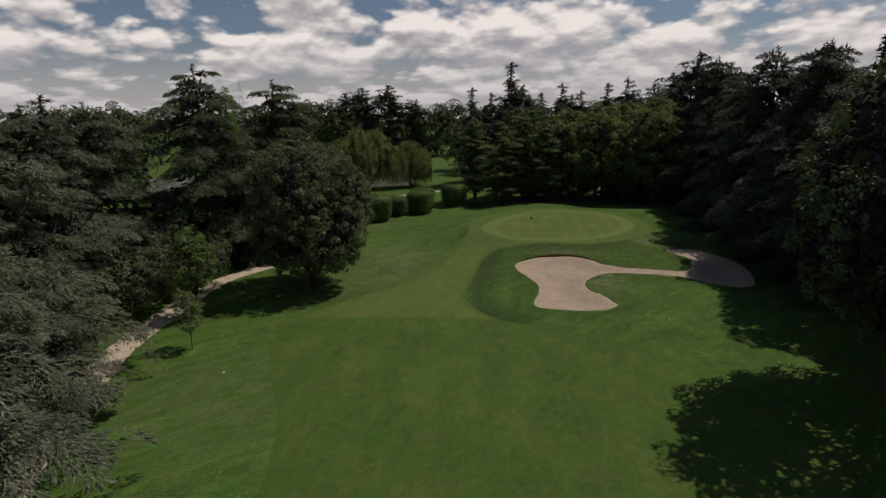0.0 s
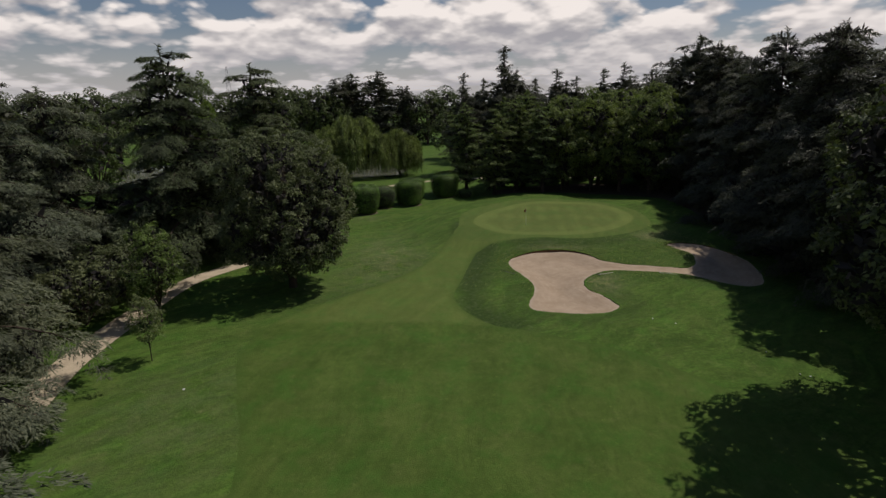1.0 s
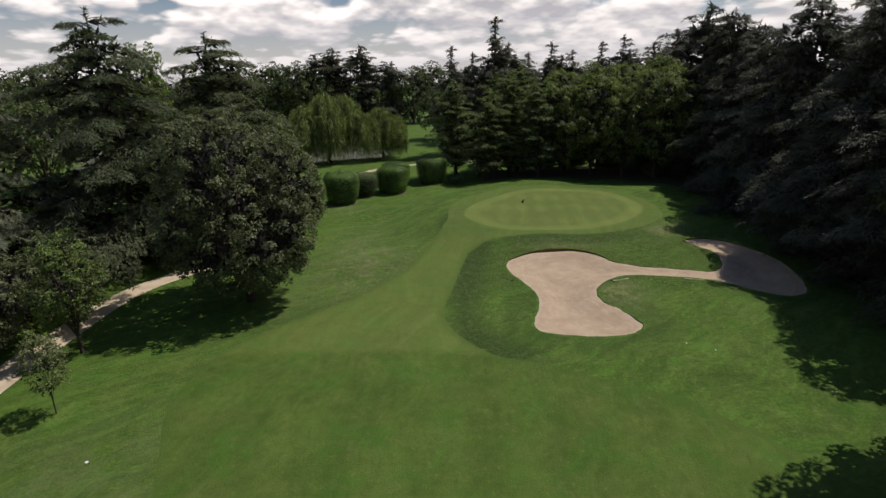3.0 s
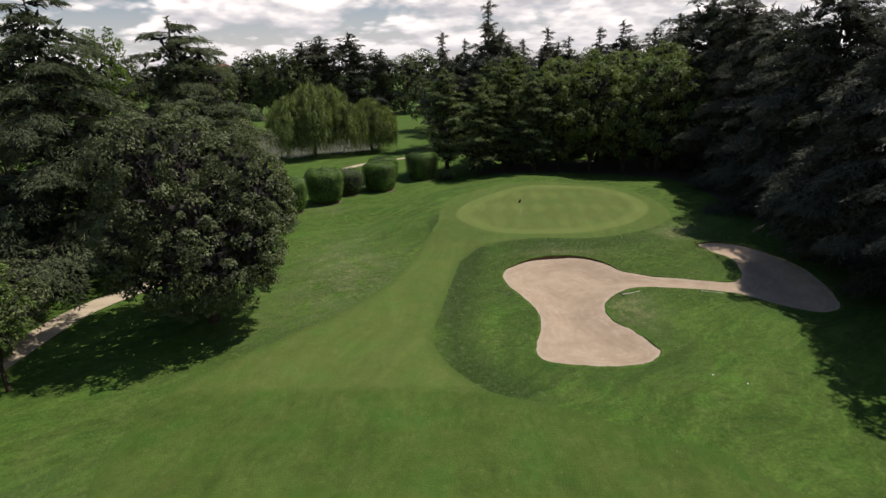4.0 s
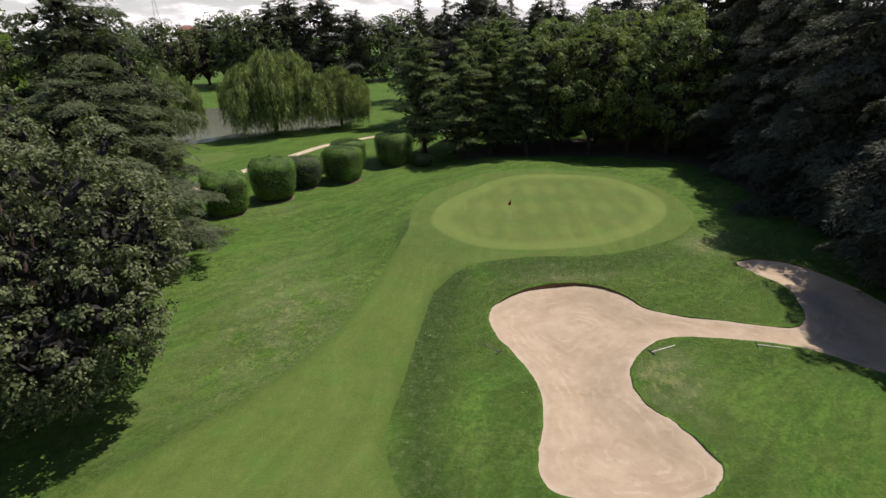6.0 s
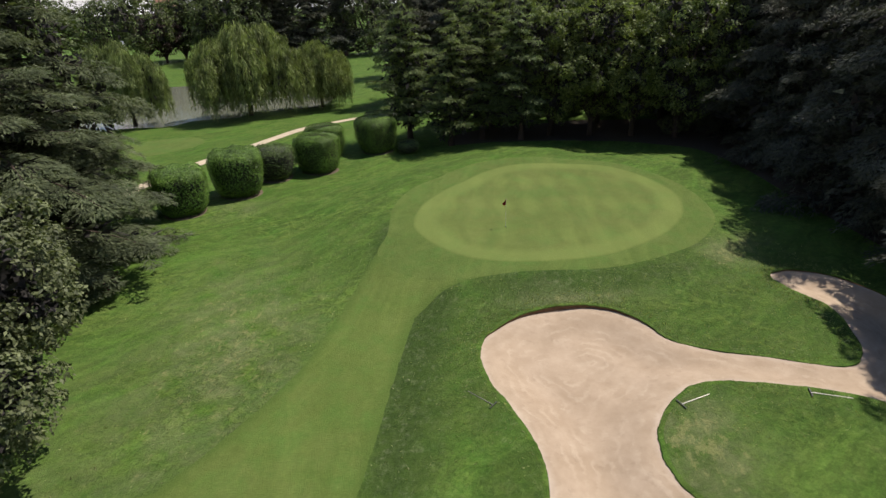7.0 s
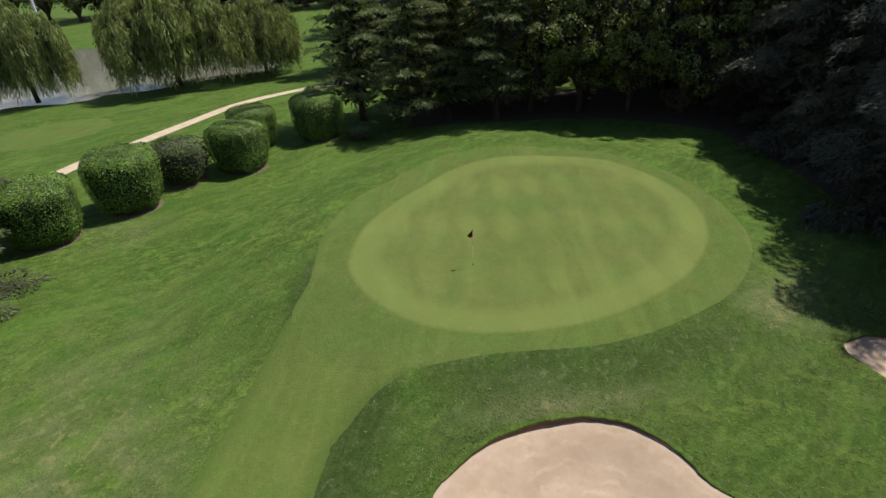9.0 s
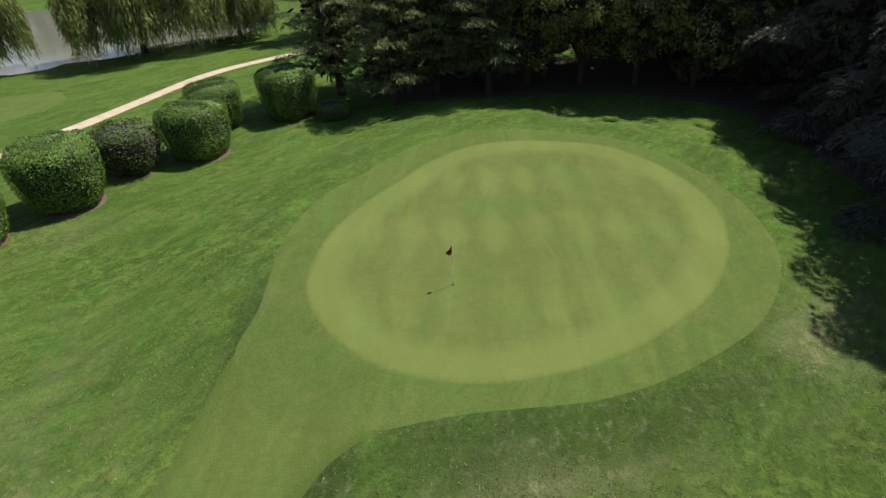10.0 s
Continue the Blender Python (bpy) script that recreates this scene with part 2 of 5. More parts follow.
def foliage(name, dark, light, gloss=0.45, through_light=0.3, patch_size=0.45, low=0.55, top=1.15):
    """Leaves: every leaf its own shade, with light passing through."""
    m, t, o = material(name)
    g = node(t, "ShaderNodeNewGeometry")
    info = node(t, "ShaderNodeObjectInfo")
    c = mixed(t, g.outputs["Random Per Island"], dark, light)
    patch = ramp(t, noise_at(t, g.outputs["Position"], patch_size, 3), [(0.35, low), (0.65, top)])
    c = mixed(t, 1.0, c, patch, "MULTIPLY")
    tint = ramp(t, info.outputs["Random"], [(0, (0.93, 0.96, 0.97)), (1, (1.06, 1.04, 0.97))])
    c = mixed(t, 1.0, c, tint, "MULTIPLY")
    p = node(t, "ShaderNodeBsdfPrincipled", Roughness=gloss)
    p.inputs["Specular IOR Level"].default_value = 0.18
    wire(t, c, p.inputs[0])
    tr = node(t, "ShaderNodeBsdfTranslucent")
    wire(t, mixed(t, 1.0, c, (1.3, 1.5, 0.6), "MULTIPLY"), tr.inputs[0])
    mx = node(t, "ShaderNodeMixShader", Fac=through_light)
    wire(t, p.outputs[0], mx.inputs[1])
    wire(t, tr.outputs[0], mx.inputs[2])
    wire(t, mx.outputs[0], o.inputs[0])
    return m


def earthy(name, a, b, scale, bump=0.4, dist=0.02, rough=0.9, detail=8):
    m, t, o = material(name)
    p = spot(t)
    n = noise_at(t, p, scale, detail, 0.62)
    n2 = noise_at(t, p, scale * 0.12, 3, 0.5)
    c = mixed(t, ramp(t, n, [(0.3, 0), (0.7, 1)]), a, b)
    c = mixed(t, calc(t, "MULTIPLY", ramp(t, n2, [(0.4, 0), (0.65, 1)]), 0.45), c, tuple(v * 0.72 for v in a))
    principled(t, o, c, rough, 0.2, bumped(t, n, bump, dist))
    return m


def plain(name, colour, rough=0.5, metal=0.0):
    m, t, o = material(name)
    p = spot(t)
    c = mixed(t, ramp(t, noise_at(t, p, 9.0, 5), [(0.35, 0.0), (0.7, 0.35)]), colour, tuple(v * 0.6 for v in colour))
    principled(t, o, c, rough, 0.4).inputs["Metallic"].default_value = metal
    return m


def sand_material():
    m, t, o = material("raked_sand")
    p = spot(t)
    grain = noise_at(t, p, 34.0, 6, 0.75)
    e = node(t, "ShaderNodeAttribute", attribute_name="edge")
    drag = calc(t, "MULTIPLY_ADD", noise_at(t, p, 0.45, 5, 0.62), 30.0, calc(t, "MULTIPLY", e.outputs["Fac"], 26.0))
    rake = calc(t, "SINE", calc(t, "MULTIPLY_ADD", noise_at(t, p, 2.5, 3), 2.0, drag))
    where = ramp(t, noise_at(t, p, 0.9, 6, 0.65), [(0.44, 0), (0.62, 1)])
    blot = ramp(t, noise_at(t, p, 0.8, 7, 0.66), [(0.36, 0), (0.68, 1)])
    c = mixed(t, blot, (0.352, 0.268, 0.180), (0.444, 0.348, 0.244))
    c = mixed(t, calc(t, "MULTIPLY", calc(t, "MULTIPLY", ramp(t, rake, [(0.2, 0), (1.0, 1)]), where), 0.30), c, (0.53, 0.44, 0.32))
    c = mixed(t, calc(t, "MULTIPLY", calc(t, "MULTIPLY", ramp(t, rake, [(0.0, 1), (0.45, 0)]), where), 0.14), c, (0.27, 0.20, 0.125))
    damp = ramp(t, noise_at(t, p, 2.2, 8, 0.74), [(0.56, 0), (0.74, 0.55)])
    c = mixed(t, damp, c, (0.25, 0.185, 0.125))
    near = calc(t, "ADD", e.outputs["Fac"], calc(t, "MULTIPLY", noise_at(t, p, 3.0, 5, 0.7), 0.14))
    c = mixed(t, ramp(t, near, [(0.06, 0.55), (0.20, 0.0)]), c, (0.50, 0.42, 0.33))
    h = calc(t, "ADD", calc(t, "MULTIPLY", grain, 0.5), calc(t, "MULTIPLY", calc(t, "MULTIPLY", rake, where), 0.14))
    principled(t, o, c, 0.95, 0.1, bumped(t, h, 0.4, 0.05))
    return m


ROUGH = turf("rough_turf", (0.049, 0.097, 0.014), (0.112, 0.182, 0.034), (0.200, 0.205, 0.078), 0.16, 0.8, 7.0, mown=True)
FAIRWAY = turf("fairway_turf", (0.090, 0.136, 0.027), (0.130, 0.181, 0.042), (0.14, 0.155, 0.05), 0.25, 0.5, 12.0, (8, 2.6, 0.05), rim=(0.060, 0.104, 0.019), near=((0.0535, 0.0974, 0.0150), (0.1049, 0.1605, 0.0310)))
COLLAR = turf("collar_turf", (0.085, 0.131, 0.027), (0.122, 0.174, 0.041), (0.14, 0.155, 0.05), 0.25, 0.5, 12.0)
GREEN = turf("green_turf", (0.106, 0.144, 0.034), (0.130, 0.170, 0.043), (0.17, 0.18, 0.07), 0.5, 0.3, 22.0, (8, 1.05, 0.26), rim=(0.086, 0.122, 0.026), ring=0.34)
SAND = sand_material()
SOIL = earthy("cut_soil", (0.19, 0.115, 0.065), (0.095, 0.058, 0.036), 6.0, 0.8, 0.05)
GRAVEL = earthy("pale_gravel", (0.455, 0.375, 0.255), (0.575, 0.485, 0.345), 9.0, 0.5, 0.02)
BARK = earthy("bark", (0.085, 0.062, 0.045), (0.04, 0.03, 0.024), 7.0, 0.9, 0.05)
NEEDLES = foliage("cedar_needles", (0.064, 0.082, 0.042), (0.150, 0.176, 0.092), 0.6, 0.22)
GREY_NEEDLES = foliage("grey_cedar_needles", (0.086, 0.102, 0.064), (0.200, 0.216, 0.138), 0.6, 0.18)
YOUNG = foliage("young_leaves", (0.088, 0.135, 0.034), (0.220, 0.290, 0.086), 0.55, 0.28, 0.9, 0.5, 1.2)
DARK_NEEDLES = foliage("dark_needles", (0.062, 0.067, 0.049), (0.130, 0.136, 0.095), 0.6, 0.14)
BROAD = foliage("broad_leaves", (0.066, 0.080, 0.038), (0.184, 0.208, 0.100), 0.55, 0.20, 1.2, 0.6, 1.2)
DEEP = foliage("deep_green_leaves", (0.046, 0.070, 0.026), (0.096, 0.128, 0.044), 0.5, 0.25)
FRESH = foliage("fresh_leaves", (0.078, 0.128, 0.022), (0.170, 0.235, 0.048), 0.5, 0.35)
SPARSE = foliage("pale_young_leaves", (0.120, 0.150, 0.066), (0.270, 0.310, 0.145), 0.6, 0.40)
LOOSE = foliage("loose_hedge_leaves", (0.050, 0.084, 0.026), (0.150, 0.210, 0.070), 0.5, 0.10)
WILLOW = foliage("willow_leaves", (0.110, 0.145, 0.050), (0.310, 0.356, 0.142), 0.55, 0.30, 0.8, 0.40, 1.25)
SHADY = foliage("shady_leaves", (0.060, 0.075, 0.031), (0.150, 0.176, 0.076), 0.6, 0.16)
HEDGE = foliage("hedge_leaves", (0.044, 0.092, 0.014), (0.190, 0.310, 0.056), 0.40, 0.03)


# near-black colour for the added cores that stand for shade inside foliage
SHADE_CORE = plain("dark_shade_core", (0.027, 0.024, 0.021), 0.95)


# ---- builders ----
def link_mesh(name, verts, faces, mat, parent=None, label="", smooth=True):
    me = bpy.data.meshes.new(name)
    me.from_pydata(verts, [], faces)
    me.materials.append(mat)
    if smooth:
        me.polygons.foreach_set("use_smooth", [True] * len(me.polygons))
    ob = new(name, me)
    if parent is not None:
        ob.parent = parent
    if label:
        ob["label"] = label
    return ob


def part(name, bm, mat, parent, label=""):
    me = bpy.data.meshes.new(name)
    bm.to_mesh(me)
    bm.free()
    me.materials.append(mat)
    ob = new(name, me)
    ob.parent = parent
    if label:
        ob["label"] = label
    return ob


def quads(name, corners, mat, parent, label=""):
    """One mesh of separate four-cornered leaves; corners is (n, 4, 3)."""
    n = len(corners)
    me = bpy.data.meshes.new(name)
    me.vertices.add(4 * n)
    me.vertices.foreach_set("co", np.ascontiguousarray(corners, dtype=np.float32).ravel())
    me.loops.add(4 * n)
    me.loops.foreach_set("vertex_index", np.arange(4 * n, dtype=np.int32))
    me.polygons.add(n)
    me.polygons.foreach_set("loop_start", np.arange(0, 4 * n, 4, dtype=np.int32))
    me.update(calc_edges=True)
    me.materials.append(mat)
    ob = new(name, me)
    ob.parent = parent
    if label:
        ob["label"] = label
    return ob


def needles(name, corners, mat, parent, label=""):
    """One mesh of separate thin triangles, each a spray of needles; corners is (n, 3, 3)."""
    n = len(corners)
    me = bpy.data.meshes.new(name)
    me.vertices.add(3 * n)
    me.vertices.foreach_set("co", np.ascontiguousarray(corners, dtype=np.float32).ravel())
    me.loops.add(3 * n)
    me.loops.foreach_set("vertex_index", np.arange(3 * n, dtype=np.int32))
    me.polygons.add(n)
    me.polygons.foreach_set("loop_start", np.arange(0, 3 * n, 3, dtype=np.int32))
    me.update(calc_edges=True)
    me.materials.append(mat)
    ob = new(name, me)
    ob.parent = parent
    if label:
        ob["label"] = label
    return ob


def spray_corners(p, along, across, length, width):
    length, width = np.broadcast_to(length, len(p))[:, None], np.broadcast_to(width, len(p))[:, None]
    return np.stack([p + across * width * 0.5, p + along * length, p - across * width * 0.5], axis=1)


def unit(a):
    return a / np.maximum(np.linalg.norm(a, axis=-1, keepdims=True), 1e-6)


def leaf_corners(p, along, across, length, width, bend=0.0):
    """Leaf diamonds from their stalk points, with the tip bent down."""
    length, width = np.broadcast_to(length, len(p))[:, None], np.broadcast_to(width, len(p))[:, None]
    mid = p + along * length * 0.45
    tip = p + along * length
    tip = tip - np.array([0, 0, 1.0]) * length * bend
    return np.stack([p, mid + across * width * 0.5, tip, mid - across * width * 0.5], axis=1)


def tube(points, radii, sides=7):
    """Rings along a line: vertices and faces."""
    pts = [Vector(p) for p in points]
    verts, faces = [], []
    for i, p in enumerate(pts):
        d = (pts[min(i + 1, len(pts) - 1)] - pts[max(i - 1, 0)]).normalized()
        a = d.orthogonal().normalized()
        if abs(d.z) > 0.3:
            a = (Vector((1, 0, 0)) - d * d.x).normalized()
        b = d.cross(a)
        for k in range(sides):
            w = 2 * math.pi * k / sides
            verts.append(tuple(p + (a * math.cos(w) + b * math.sin(w)) * radii[i]))
    for i in range(len(pts) - 1):
        for k in range(sides):
            q = (k + 1) % sides
            faces.append((i * sides + k, i * sides + q, (i + 1) * sides + q, (i + 1) * sides + k))
    faces.append(tuple(range((len(pts) - 1) * sides, len(pts) * sides)))
    return verts, faces


def merge(pieces):
    verts, faces = [], []
    for v, f in pieces:
        n = len(verts)
        verts += v
        faces += [tuple(i + n for i in q) for q in f]
    return verts, faces


def empty(name):
    ob = new(name)
    ob.empty_display_size = 0.5
    return ob


# ---- ground ----
def smooth01(a):
    a = np.clip(a, 0, 1)
    return a * a * (3 - 2 * a)


def closed(points, per=8):
    """A smooth closed outline through the points."""
    p = np.array(points, float)
    n, o = len(p), []
    for i in range(n):
        a, b, c, d = p[i - 1], p[i], p[(i + 1) % n], p[(i + 2) % n]
        for k in range(per):
            s = k / per
            o.append(0.5 * (2 * b + (c - a) * s + (2 * a - 5 * b + 4 * c - d) * s * s + (3 * b - a - 3 * c + d) * s ** 3))
    return np.array(o)


def opened(points, per=8):
    p = [2 * np.array(points[0], float) - np.array(points[1], float)] + [np.array(q, float) for q in points] + [2 * np.array(points[-1], float) - np.array(points[-2], float)]
    o = []
    for i in range(1, len(p) - 2):
        a, b, c, d = p[i - 1:i + 3]
        for k in range(per):
            s = k / per
            o.append(0.5 * (2 * b + (c - a) * s + (2 * a - 5 * b + 4 * c - d) * s * s + (3 * b - a - 3 * c + d) * s ** 3))
    o.append(p[-2])
    return np.array(o)


def band(line, widths):
    """The closed outline of a strip along a line."""
    d = np.gradient(line, axis=0)
    nrm = unit(np.stack([-d[:, 1], d[:, 0]], 1))
    w = np.broadcast_to(widths, len(line))[:, None] / 2
    return np.concatenate([line + nrm * w, (line - nrm * w)[::-1]])


def signed(poly, x, y):
    """Distance to an outline, below zero inside it."""
    x, y = np.asarray(x, float), np.asarray(y, float)
    shape = x.shape
    q = np.stack([x.ravel(), y.ravel()], 1)
    best = np.full(len(q), 1e9)
    inside = np.zeros(len(q), bool)
    near = np.full((len(q), 2), 0.0)
    for a, b in zip(poly, np.roll(poly, -1, axis=0)):
        e = b - a
        w = q - a
        k = np.clip((w @ e) / max(e @ e, 1e-9), 0, 1)
        c = a + k[:, None] * e
        dd = np.linalg.norm(q - c, axis=1)
        hit = dd < best
        best[hit] = dd[hit]
        near[hit] = c[hit]
        cross = ((a[1] > q[:, 1]) != (b[1] > q[:, 1]))
        if cross.any():
            xs = a[0] + (q[:, 1] - a[1]) * e[0] / (e[1] if abs(e[1]) > 1e-9 else 1e-9)
            inside ^= cross & (q[:, 0] < xs)
    best[inside] *= -1
    return best.reshape(shape), near.reshape(*shape, 2)


GREEN_POINTS = [(26.7, 71.5), (26.0, 75.8), (23.5, 79.4), (19.6, 81.2), (15.6, 81.0), (12.4, 79.3), (10.1, 77.0), (7.9, 74.7), (5.9, 71.5), (5.2, 67.2), (7.3, 63.2), (11.3, 61.0), (15.6, 61.1), (19.4, 62.4), (22.7, 64.4), (25.3, 67.5)]
COLLAR_POINTS = [(28.2, 71.5), (27.2, 76.2), (24.5, 80.5), (20.6, 83.0), (16.0, 83.4), (11.6, 81.8), (7.9, 78.1), (5.3, 75.2), (3.8, 71.5), (3.3, 66.9), (2.6, 64.3), (3.6, 61.8), (6.5, 60.0), (10.8, 59.8), (15.6, 59.7), (20.1, 60.8), (24.0, 62.8), (27.2, 66.6)]
FAIRWAY_POINTS = [(2.7, 64.6), (1.5, 61.5), (0.2, 57.0), (-0.9, 53.5), (-2.9, 50.0), (-4.8, 47.5), (-8.6, 43.8), (-11.8, 40.0), (-12.6, 35.0), (-11.3, 30.5), (-9.0, 24.0), (-5.0, 8.0), (8.0, 6.0), (19.0, 19.0), (15.0, 31.0), (8.5, 36.2), (5.0, 38.0), (3.2, 40.0), (2.2, 42.0), (1.9, 44.5), (2.7, 48.4), (3.7, 53.0), (4.6, 56.6), (5.4, 57.8), (6.4, 58.95), (7.6, 59.6), (8.8, 59.95), (10.5, 60.4), (9.5, 63.5), (5.0, 67.0)]
BUNKER_POINTS = [(7.6, 53.3), (8.2, 54.8), (10.2, 56.1), (12.9, 56.6), (15.1, 56.2), (16.4, 54.8), (17.0, 53.3), (18.2, 52.4), (20.4, 51.5), (23.4, 50.2), (25.0, 50.8), (26.1, 52.7), (26.6, 54.9), (25.9, 57.0), (25.8, 58.4), (27.4, 58.8), (29.4, 57.7), (30.7, 54.8), (30.8, 51.5), (29.8, 47.8), (28.4, 45.4), (26.9, 44.9), (25.4, 45.8), (23.4, 47.8), (21.0, 49.1), (18.1, 50.0), (16.4, 49.9), (15.0, 49.1), (13.8, 47.8), (13.3, 46.3), (13.4, 45.1), (14.0, 43.9), (14.5, 42.6), (14.6, 41.3), (13.7, 40.3), (12.3, 40.0), (10.6, 40.0), (8.7, 40.4), (7.7, 41.2), (7.8, 42.7), (8.4, 44.3), (8.9, 46.2), (8.8, 48.0), (8.3, 49.8), (7.7, 51.4)]
POND_POINTS = [(-44.7, 114.7), (-31.9, 118.1), (-23.4, 122.3), (-14.4, 127.7), (-7.5, 130.4), (-6.0, 136.2), (-9.0, 150.0), (-12.8, 159.6), (-46.8, 168.1), (-71.3, 170.2), (-90.4, 159.6), (-79.8, 133.0), (-61.7, 117.0)]
NEAR_PATH = [(-2.0, -60.0), (-7.0, -28.0), (-11.5, -8.0), (-14.9, 4.3), (-18.1, 14.9), (-20.7, 23.4), (-22.8, 31.9), (-23.3, 36.2), (-23.4, 40.4), (-23.2, 45.2), (-22.6, 50.0), (-20.6, 53.9), (-17.0, 58.5)]
FAR_PATH = [(-26.6, 66.0), (-21.8, 81.0), (-18.4, 89.6), (-15.2, 94.9), (-13.0, 99.2), (-10.9, 103.4), (-8.4, 108.2), (-5.0, 112.0), (0.3, 114.6), (8.5, 116.0), (21.3, 114.0), (36.2, 110.0)]

GREEN_EDGE = closed(GREEN_POINTS, 12)
COLLAR_EDGE = closed(COLLAR_POINTS)
FAIRWAY_EDGE = closed(FAIRWAY_POINTS)
BUNKER_EDGE = closed(BUNKER_POINTS, 10)
POND_EDGE = closed(POND_POINTS)


def bump_at(x, y, cx, cy, sx, sy, turn=0.0):
    c, s = math.cos(turn), math.sin(turn)
    u, v = (x - cx) * c + (y - cy) * s, -(x - cx) * s + (y - cy) * c
    return np.exp(-(u / sx) ** 2 - (v / sy) ** 2)


def rise(x, y):
    """The lie of the land."""
    x, y = np.asarray(x, float), np.asarray(y, float)
    d = np.hypot((x - 15.6) / 13.5, (y - 71.5) / 12.0)
    z = (0.78 - 0.015 * (x - 15.6) + 0.012 * (y - 71.5)) * smooth01((1.55 - d) / 0.7)
    z = z + 0.75 * bump_at(x, y, 16.5, 89.0, 6.5, 4.0) + 0.55 * bump_at(x, y, 31, 80, 5, 5)
    z = z + 0.2 * bump_at(x, y, 3.5, 78, 4.5, 3.5) + 0.22 * bump_at(x, y, 12, 59.0, 7, 2.0)
    z = z + 0.06 * np.sin(x * 0.33 + 1.1) * np.cos(y * 0.27) + 0.04 * np.sin(x * 0.71 - y * 0.43)
    z = z + 0.2 * bump_at(x, y, -3, 40, 7, 9) - 0.15 * bump_at(x, y, 3, 48, 3, 7)
    near = smooth01((110 - np.hypot(x, y - 60)) / 40)
    return z * near - 0.45 * smooth01((y - 95) / 20) * smooth01((20 - x) / 20)


def sand_level(x, y, d):
    return np.minimum(rise(x, y), 0.16) - 0.02 - 0.09 * smooth01((y - 53.0) / 2.5) - 0.40 * smooth01(-d / 2.4) + 0.03 * np.sin(x * 1.9) * np.sin(y * 1.6)


def filled(name, edge, step, height, mat, label, category, drop=0.0, jitter=0.0):
    """A sheet inside an outline that follows height(x, y)."""
    n = len(edge)
    lo, hi = edge.min(0), edge.max(0)
    gx, gy = np.meshgrid(np.arange(lo[0], hi[0], step), np.arange(lo[1], hi[1], step))
    gx = gx + (np.arange(gx.shape[0]) % 2)[:, None] * step / 2
    d, _ = signed(edge, gx, gy)
    keep = d < -step * 0.45
    ring = np.empty((0, 2))
    if drop:
        d = np.roll(edge, -1, 0) - np.roll(edge, 1, 0)
        inward = unit(np.stack([-d[:, 1], d[:, 0]], 1))
        area = np.sum(edge[:, 0] * np.roll(edge[:, 1], -1) - edge[:, 1] * np.roll(edge[:, 0], -1))
        ring = edge + inward * (0.12 if area > 0 else -0.12)
    pts = [Vector(p) for p in edge] + [Vector(p) for p in ring] + [Vector(p) for p in np.stack([gx[keep], gy[keep]], 1)]
    v, e, f, *_ = geometry.delaunay_2d_cdt(pts, [(i, (i + 1) % n) for i in range(n)], [], 1, 1e-4)
    a = np.array([(p.x, p.y) for p in v])
    z = height(a[:, 0], a[:, 1])
    z[:n] -= drop
    ob = link_mesh(name, np.column_stack([a, z]).tolist(), [tuple(q) for q in f], mat)
    inward = np.clip(-signed(edge, a[:, 0], a[:, 1])[0] / 2.2, 0, 5)
    ob.data.attributes.new("edge", "FLOAT", "POINT").data.foreach_set("value", inward.astype(np.float32))
    return tagged(ob, label, category, kind="structure")


def stepped(lo, a, b, hi, step, grow=1.22):
    """Even steps from a to b, widening outwards to lo and hi."""
    mid = list(np.arange(a, b, step))
    left, w, x = [], step, a
    while x > lo:
        w *= grow
        x -= w
        left.append(x)
    right, w, x = [], step, mid[-1]
    while x < hi:
        w *= grow
        x += w
        right.append(x)
    return np.array(left[::-1] + mid + right)


